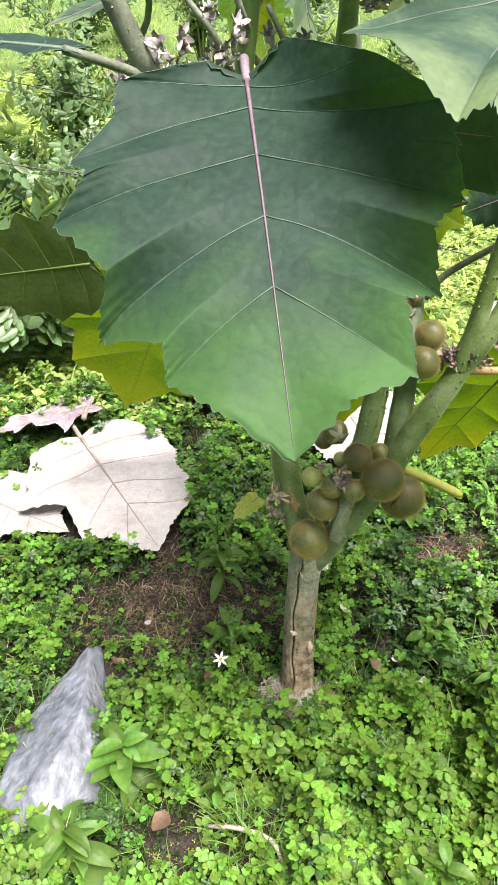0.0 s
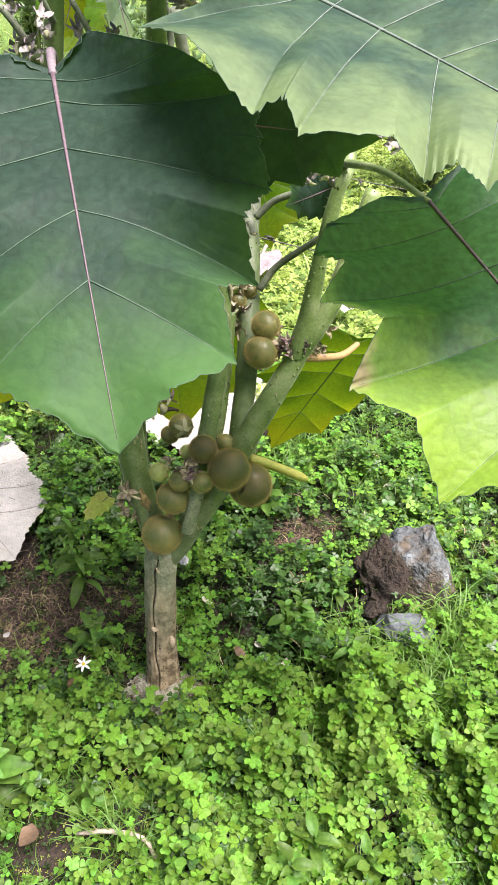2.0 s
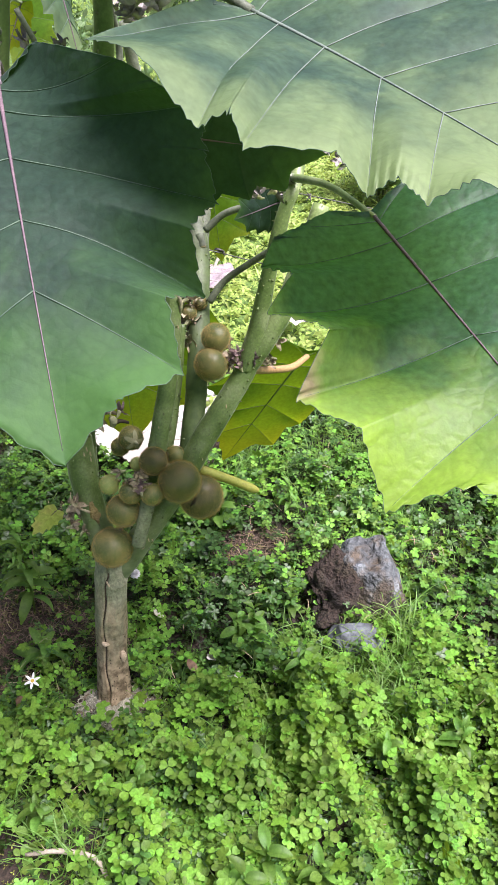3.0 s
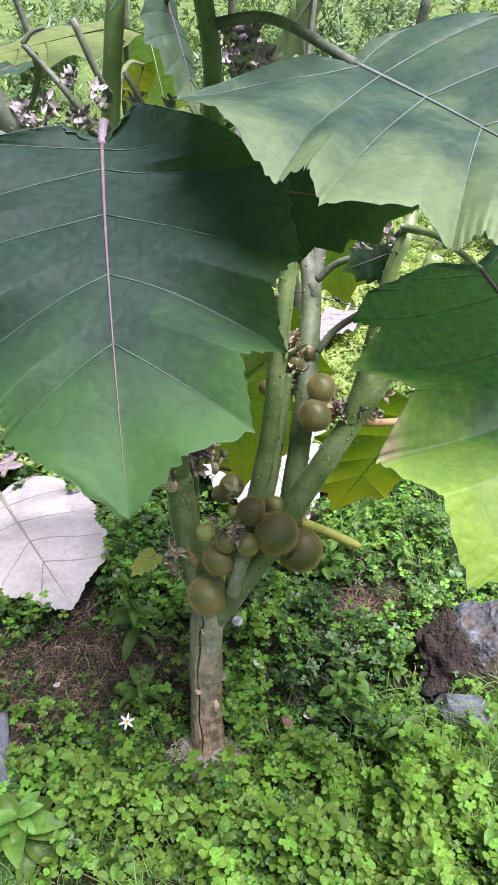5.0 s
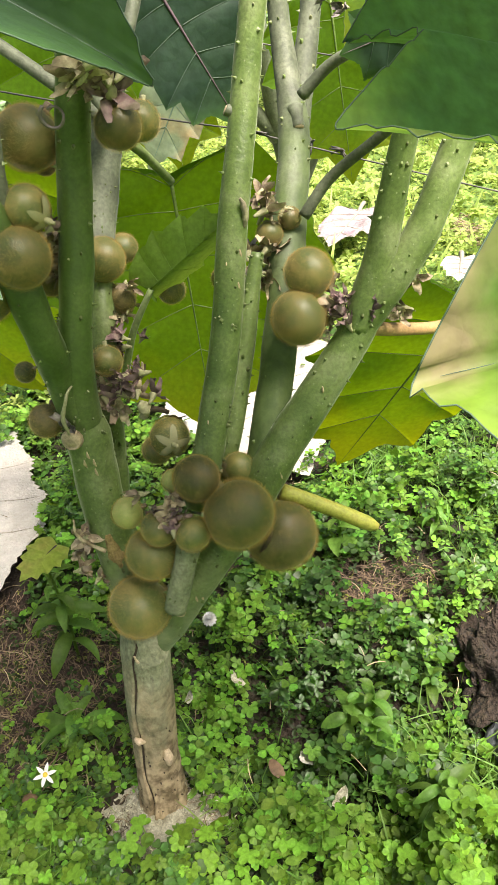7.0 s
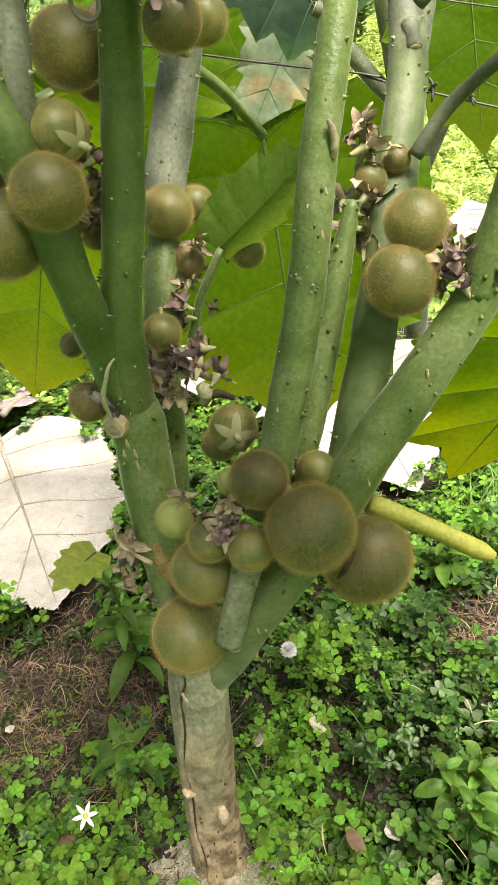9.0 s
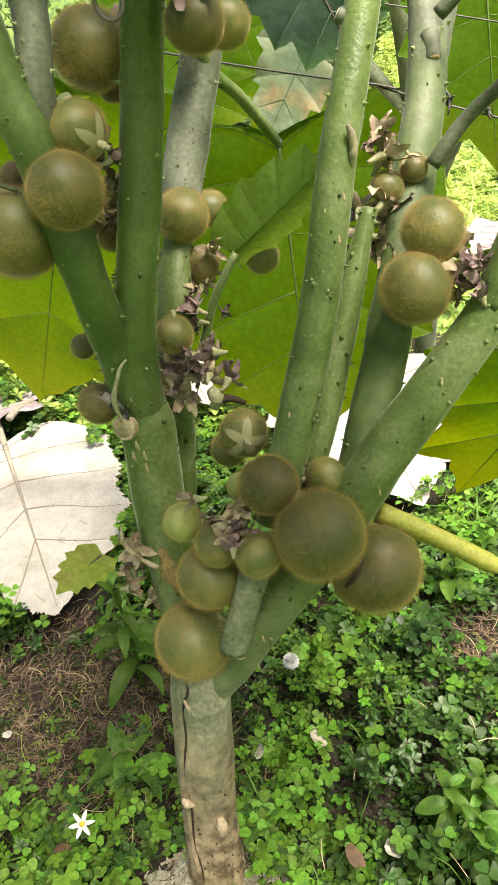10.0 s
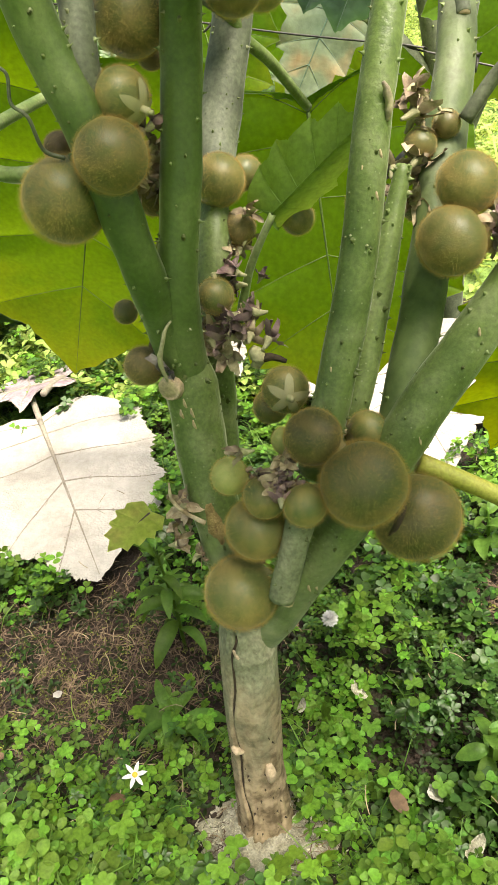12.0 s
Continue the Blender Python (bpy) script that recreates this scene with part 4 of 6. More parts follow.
scatter("moss", herb_template(1), spots_in(42000, -0.9, 1.1, 0.7, 1.75, 0.0042, 9, lambda x, y: 0.05 + 0.95 * bare(x, y) * min(1, max(0.15, 2.2 * patch(x, y, 8, 2) - 0.5))), "moss", "yellow-green moss sprigs on damp soil", "moss", 0.5, (0.0, 0.006), 9)
scatter("pale_litter", ([(-1, -0.3, 0), (0, -0.4, 0.2), (1, -0.1, 0), (1, 0.2, 0), (0, 0.4, 0.2), (-1, 0.3, 0)], [(0, 1, 4, 5), (1, 2, 3, 4)]),
        [(0.09 + rng.normal(0, 0.038), 1.152 + rng.normal(0, 0.02), rng.uniform(0.0008, 0.0026)) for _ in range(1300)], "pale_litter", "pale crumbled bark and chips round the trunk's foot", "litter", 0.6, (0.0, 0.03), 10)

def heap_mesh():
    """A low crumbly heap round the trunk's foot, highest towards the front."""
    verts, faces, n, m = [], [], 34, 72
    for i in range(n + 1):
        for k in range(m):
            a, f = 2 * math.pi * k / m, i / n
            rad = 0.022 + f * (0.056 + 0.034 * noise.noise(Vector((math.cos(a) * 2, math.sin(a) * 2, 3.0))))
            x, y = 0.090 + rad * 1.15 * math.cos(a), 1.185 + rad * math.sin(a)
            h = 0.026 * (1 - f) ** 0.8 * (0.62 - 0.38 * math.sin(a)) * (1 + 0.5 * noise.noise(Vector((x * 45, y * 45, 1.0))))
            h += 0.004 * noise.noise(Vector((x * 160, y * 160, 5.0))) + 0.0025 * noise.noise(Vector((x * 420, y * 420, 9.0)))
            verts.append((x, y, height(x, y) + h - 0.006 * f))
    for i in range(n):
        for k in range(m):
            a, b = i * m + k, i * m + (k + 1) % m
            faces.append((a, a + m, b + m, b))
    return mesh("bark_dust", verts, faces, "pale_litter")


tagged(new("bark_dust", heap_mesh()), "pale crumbly bark dust heaped round the trunk's foot", "dust")

# ---- the fruiting plant ----
plant = tagged(new("lulo_plant"), "spiny fruiting shrub with huge lobed leaves and downy round fruits", "plant")
plant.location = (0, 0, 0)
TRUNK = [(0.088, 1.19, -0.04), (0.090, 1.19, 0.04), (0.097, 1.20, 0.16), (0.106, 1.212, 0.27), (0.112, 1.216, 0.315)]


def trunk_mesh(sides=140):
    """The trunk: flared foot, a long crack down its face, lumps and flaking low bark."""
    line = curve_points(TRUNK, 22)
    rr = np.interp(np.linspace(0, 4, len(line)), range(5), [0.034, 0.0275, 0.0262, 0.027, 0.023])
    verts, faces = [], []
    for i, c in enumerate(line):
        f = i / len(line)
        crack = -1.95 + 0.10 * math.sin(f * 9) + 0.06 * math.sin(f * 31)
        for k in range(sides):
            a = 2 * math.pi * k / sides - math.pi
            w = Vector((math.cos(a), math.sin(a), 0))
            r = rr[i] * (1 + 0.07 * noise.noise(Vector((w.x * 2, w.y * 2, c.z * 14))) + 0.03 * noise.noise(Vector((w.x * 6, w.y * 6, c.z * 60))))
            low = max(0, 1 - max(c.z, 0) / 0.13)
            r += low * 0.0028 * noise.noise(Vector((w.x * 7, w.y * 7, c.z * 45)))
            d = abs((a - crack + math.pi) % (2 * math.pi) - math.pi)
            r -= 0.0065 * math.exp(-(d / 0.045) ** 2) * (0.5 + 0.5 * min(1, f * 4))
            r += 0.0010 * math.exp(-((d - 0.14) / 0.08) ** 2)
            r += 0.002 * math.exp(-((c.z - 0.272) / 0.006) ** 2) * max(0, math.cos(a + 0.9))
            verts.append(c + w * r)
    for i in range(len(line) - 1):
        for k in range(sides):
            a, b = i * sides + k, i * sides + (k + 1) % sides
            faces.append((a, b, b + sides, a + sides))
    verts += [line[0], line[-1]]
    m = len(verts)
    n = (len(line) - 1) * sides
    for k in range(sides):
        faces += [(m - 2, (k + 1) % sides, k), (m - 1, n + k, n + (k + 1) % sides)]
    return mesh("trunk", verts, faces, "bark")


trunk = part("trunk", trunk_mesh(), plant, "grey-green trunk with a long crack and brown flaking foot")
def crack_line(f):
    """A point in the bottom of the trunk's crack, f from foot to fork."""
    line = curve_points(TRUNK, 22)
    a = -1.95 + 0.10 * math.sin(f * 9) + 0.06 * math.sin(f * 31)
    c = line[round(f * (len(line) - 1))]
    return c + Vector((math.cos(a), math.sin(a), 0)) * (float(np.interp(f * 4, range(5), [0.034, 0.0275, 0.0262, 0.027, 0.023])) - 0.0032)


r = random.Random(77)
KNOT = PRICKLE.copy()
KNOT.materials[0] = M["cracked"]
for k in range(46):
    a, z = r.uniform(-2.9, -0.4), 0.02 + 0.15 * r.random() ** 1.4
    f = np.interp(z, [-0.04, 0.04, 0.16, 0.27], [0, 0.25, 0.5, 0.75])
    c = curve_points(TRUNK, 22)[round(float(f) * 88)] + Vector((math.cos(a), math.sin(a), 0)) * (float(np.interp(f * 4, range(5), [0.034, 0.0275, 0.0262, 0.027, 0.023])) - 0.0006)
    part("knot", KNOT, trunk, "", Matrix.Translation(c) @ Vector((math.cos(a), math.sin(a), 0)).to_track_quat("Z", "Y").to_matrix().to_4x4() @ Matrix.Scale(r.uniform(0.0018, 0.0036), 4))
# dark strip along the groove's bottom, standing in for the shade inside it
part("crack", tube("crack", [crack_line(0.24 + 0.06 * k) for k in range(12)], [0.0008, 0.0018, 0.0022, 0.0016, 0.0024, 0.0018, 0.002, 0.0012], "cracked", 7, 4, 0.3, 150), trunk, "dark strip deepening the shade of the bark's crack")
part("scar", tube("scar", [(0.081, 1.172, 0.162), (0.086, 1.1705, 0.158), (0.092, 1.1715, 0.155)], [0.002, 0.0045, 0.0015], "scar", 8, 4), trunk, "pale bark scar")
part("scar", tube("scar", [(0.112, 1.176, 0.13), (0.113, 1.1735, 0.12), (0.112, 1.171, 0.108)], [0.003, 0.006, 0.003], "scar", 8, 4), trunk, "pale bark scar")
stem(plant, "branch", [(0.105, 1.214, 0.255), (0.134, 1.218, 0.305), (0.169, 1.225, 0.352), (0.218, 1.238, 0.42), (0.263, 1.265, 0.483), (0.340, 1.312, 0.58), (0.352, 1.320, 0.603)], [0.016, 0.0225, 0.0198, 0.0195, 0.0195, 0.0170, 0.012], "stem", 90, 2)
stem(plant, "branch", [(0.340, 1.312, 0.582), (0.360, 1.325, 0.64), (0.377, 1.335, 0.723), (0.400, 1.35, 0.815), (0.424, 1.38, 0.86), (0.455, 1.48, 0.95)], [0.016, 0.0145, 0.012, 0.010, 0.0095, 0.009], "stem", 60, 3)
stem(plant, "branch", [(0.345, 1.314, 0.585), (0.372, 1.322, 0.625), (0.400, 1.335, 0.665), (0.430, 1.36, 0.73), (0.465, 1.39, 0.81)], [0.014, 0.0155, 0.015, 0.014, 0.012], "stem", 40, 4)
stem(plant, "branch", [(0.185, 1.245, 0.445), (0.193, 1.25, 0.481), (0.206, 1.27, 0.524), (0.224, 1.30, 0.599), (0.238, 1.345, 0.69), (0.255, 1.40, 0.78), (0.271, 1.43, 0.87), (0.28, 1.46, 0.96)], [0.0165, 0.0155, 0.0148, 0.014, 0.0132, 0.012, 0.011, 0.010], "stem", 90, 5)
stem(plant, "branch", [(0.19, 1.265, 0.43), (0.211, 1.285, 0.475), (0.228, 1.32, 0.53), (0.243, 1.36, 0.59), (0.254, 1.385, 0.632)], [0.013, 0.0125, 0.0115, 0.0095, 0.006], "stem", 40, 6)
stem(plant, "branch", [(0.235, 1.262, 0.44), (0.249, 1.275, 0.472), (0.2714, 1.351, 0.5611), (0.2878, 1.448, 0.6463), (0.2965, 1.504, 0.7089), (0.2877, 1.559, 0.7969), (0.2846, 1.5738, 0.9041)], [0.0180, 0.0175, 0.0170, 0.0178, 0.0154, 0.0110, 0.0085], "stem_turning", 60, 7)
stem(plant, "branch", [(0.2943, 1.493, 0.6924), (0.3064, 1.537, 0.7364), (0.3216, 1.5877, 0.8135), (0.327, 1.595, 0.9041)], [0.0132, 0.0127, 0.0109, 0.0095], "stem_grey", 30, 8)
stem(plant, "branch", [(0.108, 1.222, 0.28), (0.1021, 1.2343, 0.325), (0.0843, 1.2664, 0.4091), (0.0776, 1.295, 0.4955), (0.0743, 1.295, 0.5494)], [0.0220, 0.0217, 0.0223, 0.0226, 0.0116], "stem", 70, 9)
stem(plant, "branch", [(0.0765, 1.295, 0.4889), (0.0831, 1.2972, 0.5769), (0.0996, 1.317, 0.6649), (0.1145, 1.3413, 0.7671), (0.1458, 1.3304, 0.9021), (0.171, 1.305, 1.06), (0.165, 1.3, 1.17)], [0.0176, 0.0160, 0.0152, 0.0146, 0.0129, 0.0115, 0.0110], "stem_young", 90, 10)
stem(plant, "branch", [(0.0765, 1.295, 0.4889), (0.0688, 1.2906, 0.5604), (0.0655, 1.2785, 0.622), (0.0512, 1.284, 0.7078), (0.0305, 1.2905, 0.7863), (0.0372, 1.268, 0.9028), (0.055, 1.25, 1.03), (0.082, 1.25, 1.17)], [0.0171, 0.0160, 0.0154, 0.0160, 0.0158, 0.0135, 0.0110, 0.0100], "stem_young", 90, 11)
stem(plant, "branch", [(0.0480, 1.2895, 0.6870), (0.0535, 1.2975, 0.7450), (0.0440, 1.3304, 0.8198), (0.0, 1.3, 0.93), (-0.054, 1.26, 1.025), (-0.085, 1.25, 1.11)], [0.0120, 0.0115, 0.0115, 0.0125, 0.0135, 0.0125], "stem_grey", 60, 12)
stem(plant, "branch", [(0.0922, 1.2686, 0.3459), (0.0854, 1.3003, 0.3953), (0.0869, 1.3292, 0.4519), (0.0883, 1.3472, 0.5138), (0.0934, 1.3832, 0.5815), (0.0938, 1.436, 0.6338)], [0.0175, 0.0170, 0.0167, 0.0158, 0.0146, 0.0101], "stem", 60, 13)
stem(plant, "branch", [(0.093, 1.426, 0.6213), (0.0909, 1.4634, 0.648), (0.108, 1.5116, 0.7283), (0.1241, 1.549, 0.8192)], [0.0171, 0.0187, 0.0177, 0.0150], "stem_grey", 50, 15)
stem(plant, "stub", [(0.178, 1.203, 0.440), (0.166, 1.190, 0.402), (0.155, 1.181, 0.366)], [0.0120, 0.0112, 0.0105], "bark_green", 14, 14, "short cut side stub")
part("scar", mesh("scar", *tube_data([(0.0699, 1.2796, 0.5043), (0.0677, 1.2719, 0.5087), (0.0671, 1.2692, 0.5092)], [0.010, 0.0105, 0.008], 12, 3, 0.1), "scar"), plant, "round pale cut scar")
for pts, rad in (([(0.040, 1.235, 1.02), (0.030, 1.20, 1.065), (0.008, 1.20, 1.096), (-0.013, 1.20, 1.122)], [0.0045, 0.004, 0.0035, 0.003]), ([(-0.013, 1.20, 1.122), (-0.002, 1.20, 1.132), (0.012, 1.20, 1.136)], [0.003, 0.0025, 0.002]),
                 ([(0.062, 1.25, 1.06), (0.058, 1.21, 1.085), (0.041, 1.20, 1.142)], [0.004, 0.0035, 0.004]), ([(0.085, 1.26, 1.02), (0.10, 1.22, 1.05), (0.085, 1.21, 1.09)], [0.0035, 0.003, 0.003])):
    part("twig", tube("twig", pts, rad, "stem_grey", 9, 6, 0.1), plant, "short bare side twig")
part("scar", tube("scar", [(0.1565, 1.1825, 0.3675), (0.1545, 1.1810, 0.3645), (0.154, 1.1805, 0.3635)], [0.0102, 0.0106, 0.007], "scar", 12, 3), plant, "pale cut end of the stub")
part("scar", tube("scar", [(0.0883, 1.2426, 0.4099), (0.0925, 1.2405, 0.3858), (0.0966, 1.2394, 0.3649), (0.0998, 1.2373, 0.344)], [0.003, 0.0085, 0.008, 0.003], "cork", 12, 6, 0.5, 160), plant, "tan corky wound")
part("scar", tube("scar", [(0.100, 1.1885, 0.287), (0.103, 1.188, 0.280), (0.107, 1.1875, 0.272)], [0.001, 0.003, 0.001], "scar", 8, 4, 0.2), plant, "pale fleck at the fork")
# leaf stalks
part("petiole", tube("petiole", [(0.262, 1.262, 0.438), (0.31, 1.262, 0.412), (0.345, 1.262, 0.39), (0.357, 1.262, 0.383)], [0.0085, 0.0075, 0.0078, 0.004], "petiole", 10), plant, "yellow withering leaf stalk")
part("petiole", tube("petiole", [(0.352, 1.325, 0.577), (0.385, 1.345, 0.562), (0.43, 1.375, 0.545), (0.47, 1.43, 0.53)], [0.007, 0.0065, 0.006, 0.005], "petiole_brown", 10), plant, "brown leaf stalk")
part("petiole", tube("petiole", [(0.300, 1.415, 0.652), (0.326, 1.42, 0.685), (0.364, 1.40, 0.722), (0.40, 1.37, 0.76)], [0.006, 0.0055, 0.005, 0.005], "stem_grey", 10), plant)
part("petiole", tube("petiole", [(0.304, 1.48, 0.745), (0.336, 1.47, 0.775), (0.39, 1.42, 0.81), (0.412, 1.36, 0.858)], [0.006, 0.0055, 0.005, 0.005], "stem_grey", 10), plant)
part("petiole", tube("petiole", [(0.115, 1.50, 0.77), (0.114, 1.50, 0.724), (0.13, 1.55, 0.685), (0.149, 1.62, 0.625)], [0.006, 0.006, 0.0055, 0.005], "stem", 10), plant)
part("petiole", tube("petiole", [(0.055, 1.25, 1.015), (0.058, 1.20, 1.043), (0.063, 1.145, 1.034)], [0.0065, 0.0055, 0.004], "petiole_pale", 10), plant)
part("petiole", tube("petiole", [(0.167, 1.302, 1.12), (0.24, 1.29, 1.125), (0.324, 1.205, 1.087)], [0.007, 0.006, 0.0055], "stem_grey", 10), plant)
part("petiole", tube("petiole", [(0.414, 1.365, 0.86), (0.435, 1.25, 0.885), (0.457, 1.13, 0.888)], [0.006, 0.0045, 0.0035], "stem", 10), plant)

part("petiole", tube("petiole", [(-0.05, 1.26, 1.015), (-0.09, 1.23, 1.04), (-0.13, 1.20, 1.062)], [0.006, 0.0055, 0.005], "stem_grey", 10), plant)
part("petiole", tube("petiole", [(0.0369, 1.2895, 0.6869), (0.0072, 1.306, 0.677), (-0.039, 1.3115, 0.6781), (-0.06, 1.32, 0.70), (-0.085, 1.66, 0.68)], [0.0075, 0.0065, 0.006, 0.0055, 0.005], "stem", 10), plant)
part("tendril", tube("tendril", [(0.0314, 1.2796, 0.6924), (0.0204, 1.2741, 0.7012), (0.0182, 1.2708, 0.7232), (0.0105, 1.2686, 0.7331), (0.0138, 1.2686, 0.7507), (0.005, 1.2675, 0.7573), (0.0017, 1.2675, 0.7496)], [0.0016, 0.0014, 0.0013, 0.0012, 0.0011, 0.0009], "stem_grey", 7, 6), plant, "thin dry curled stalk")
part("tendril", tube("tendril", [Vector((0.1132, 1.298, 0.7913)) + Vector((math.cos(a), 0.15 * math.sin(2 * a), math.sin(a))) * (0.0115 - 0.0006 * a) for a in np.linspace(2.2, 8.4, 14)], [0.0016, 0.0013, 0.0012, 0.0008], "petiole_pale", 7, 4), plant, "dry stalk curled into a ring")
# large leaves
# unseen leaf and stalk, added overhead to shade the upper left stems
leaf("leaf", plant, (0.185, 1.325, 1.165), (0.255, 1.075, 1.215), (0.34, 1.25, 1.20), "leaf", 1.1, 0.05, 0.05, 0.02, 401, label="large dark green leaf added above the view to shade the stems")
part("petiole", tube("petiole", [(0.166, 1.302, 1.13), (0.172, 1.318, 1.15), (0.185, 1.325, 1.165)], [0.007, 0.006, 0.005], "stem_grey", 10), plant)
leaf("leaf", plant, (0.225, 1.13, 0.985), (0.372, 1.045, 0.985), (0.28, 1.05, 0.92), "leaf", 0.85, 0.0, 0.0, 0.02, 201, rib=0.0018, label="dark green leaf in the shade of another")
leaf("leaf", plant, (0.063, 1.145, 1.033), (0.107, 0.805, 0.820), (0.255, 0.98, 0.925), "leaf", 1.0, 0.0, 0.0, 0.010, 3, label="large dark green lobed leaf with a purple midrib", arch=0.05, tips=RAISED_TIPS, bays=RAISED_BAYS, tips2=LEVEL_TIPS, bays2=LEVEL_BAYS, age_light=(0.33, 1.08), jit=0.0, rows=200, cols=14, teeth=0.018, lip=0.006)
leaf("leaf", plant, (0.324, 1.205, 1.087), (0.535, 0.838, 1.00), (0.442, 1.40, 1.115), "leaf_pale", 1.0, 0.0, 0.0, 0.012, 11, label="broad pale green leaf with chewed spots", midrib="vein_pale", vein="vein_pale", rib=0.0023, arch=0.01, tips=PALE_TIPS, bays=PALE_BAYS, tips2=SPREAD_TIPS, bays2=SPREAD_BAYS, fold=0.30, age_light=(0.30, 1.0), age_light_side=-0.5, jit=0.0, rows=200, cols=14, teeth=0.03, lip=0.008)
leaf("leaf", plant, (0.457, 1.13, 0.888), (0.568, 0.688, 0.77), (0.596, 1.207, 0.955), "leaf_yellow", 1.0, 0.0, 0.0, 0.008, 21, label="large green leaf yellowing towards its edge", age_light=(0.30, 1.0), age_light_side=-0.75, tips2=NOTCHED_TIPS, bays2=NOTCHED_BAYS, scorch=(0.40, -0.40, 0.15), jit=0.0, rows=200, cols=14, teeth=0.016, lip=0.006)
leaf("leaf", plant, (0.149, 1.62, 0.625), (0.165, 1.59, 0.265), (0.30, 1.61, 0.45), "leaf_thin", 1.1, 0.0, -0.05, 0.012, 31, depth=0.6, label="hanging leaf lit through, yellow-green", midrib="vein_dark", vein="vein_dark")
leaf("leaf", plant, (-0.085, 1.66, 0.68), (-0.30, 1.777, 0.213), (0.10, 1.70, 0.5), "leaf_thin", 1.0, 0.0, 0.0, 0.012, 41, depth=0.6, label="hanging leaf lit through, yellow-green", midrib="vein_dark", vein="vein_dark")
leaf("leaf", plant, (0.47, 1.44, 0.53), (0.335, 1.52, 0.25), (0.55, 1.50, 0.40), "leaf_thin", 0.95, 0.0, 0.0, 0.012, 51, label="hanging leaf turning yellow", age_light=(0.25, 1.2), midrib="vein_dark", vein="vein_dark")
leaf("leaf", plant, (-0.23, 1.48, 0.70), (-0.50, 1.52, 0.66), (-0.30, 1.5, 0.56), "leaf_shaded", 0.8, 0.0, 0.0, 0.012, 61, label="olive green leaf, its underside's shade put into the colour", midrib="vein_dark", vein="vein_dark")
leaf("leaf", plant, (0.147, 1.385, 0.602), (0.2415, 1.365, 0.685), (0.158, 1.398, 0.660), "leaf_young", 0.66, 0.0, -0.1, 0.015, 71, rib=0.0012, label="small young green leaf folded along its midrib", vein="leaf_young", midrib="leaf_young", tips2=[(a, b * 0.25, -0.6 * b) for a, b in TIPS], bays2=[(a, b * 0.25, -0.6 * b) for a, b in BAYS], depth=0.7)
leaf("leaf", plant, (0.165, 1.60, 0.83), (0.240, 1.60, 0.685), (0.25, 1.62, 0.78), "leaf", 1.0, 0.0, 0.0, 0.012, 81, rib=0.002, label="dark green leaf in shade")
leaf("leaf", plant, (-0.13, 1.20, 1.062), (-0.36, 1.17, 1.105), (-0.16, 1.1, 1.075), "leaf", 0.6, 0.05, 0.0, 0.012, 91, rib=0.003, label="dark green leaf seen edge-on", midrib="vein")

leaf("leaf", plant, (0.03, 1.52, 1.105), (-0.20, 1.56, 1.075), (-0.06, 1.42, 1.13), "leaf_pale", 0.9, 0.05, 0.1, 0.02, 301, label="grey-green leaf seen edge-on behind the stems", depth=0.8)
part("petiole", tube("petiole", [(0.080, 1.25, 1.16), (0.065, 1.38, 1.15), (0.03, 1.52, 1.105)], [0.005, 0.0045, 0.004], "stem_grey", 8), plant)
leaf("leaf", plant, (0.100, 1.56, 1.13), (0.150, 1.50, 0.985), (0.16, 1.64, 1.05), "leaf_pale", 0.85, 0.1, 0.2, 0.03, 311, label="grey-green leaf drooping behind the stems", depth=0.8)
part("petiole", tube("petiole", [(0.165, 1.30, 1.15), (0.14, 1.45, 1.17), (0.100, 1.56, 1.13)], [0.005, 0.0045, 0.004], "stem_grey", 8), plant)
leaf("leaf", plant, (0.068, 1.50, 1.060), (0.040, 1.49, 1.000), (0.10, 1.52, 1.03), "leaf_thin", 0.8, 0.0, 0.1, 0.02, 321, rib=0.0012, label="small bright yellow-green leaf", age_light=(-0.6, 0.6))
part("petiole", tube("petiole", [(0.056, 1.25, 1.04), (0.062, 1.38, 1.075), (0.068, 1.50, 1.060)], [0.0035, 0.003, 0.002], "stem", 8), plant)
leaf("leaf", plant, (0.305, 1.54, 1.13), (0.215, 1.47, 1.035), (0.28, 1.46, 1.17), "leaf_pale", 0.9, 0.1, 0.1, 0.02, 331, label="pale grey-green leaf behind the stems", depth=0.8, age_light=(-0.5, 1.2))
part("petiole", tube("petiole", [(0.28, 1.46, 0.955), (0.295, 1.52, 1.06), (0.305, 1.54, 1.13)], [0.005, 0.0045, 0.004], "stem_grey", 8), plant)
leaf("leaf", plant, (0.455, 1.52, 0.955), (0.365, 1.54, 0.835), (0.42, 1.50, 1.0), "leaf_thin", 0.9, 0.0, 0.1, 0.02, 341, label="bright yellow-green leaf lit through", midrib="vein_dark", vein="vein_dark")
leaf("leaf", plant, (0.405, 1.39, 0.818), (0.333, 1.37, 0.800), (0.386, 1.38, 0.744), "leaf", 1.25, 0.05, 0.1, 0.03, 351, rib=0.0012, label="small dark green leaf beside a stem", jit=0.004, teeth=0.03)
for pts in ([(0.02, 1.62, 0.95), (0.03, 1.60, 1.05), (0.05, 1.58, 1.22)], [(-0.14, 1.60, 0.92), (-0.10, 1.58, 1.05), (-0.12, 1.56, 1.2)], [(0.19, 1.60, 0.95), (0.185, 1.58, 1.06), (0.20, 1.56, 1.2)]):
    part("twig", tube("twig", [(0.12, 1.46, 0.74)] + pts, [0.007, 0.0055, 0.005, 0.004], "stem_grey", 9, 6, 0.1), plant, "bare grey side stem")
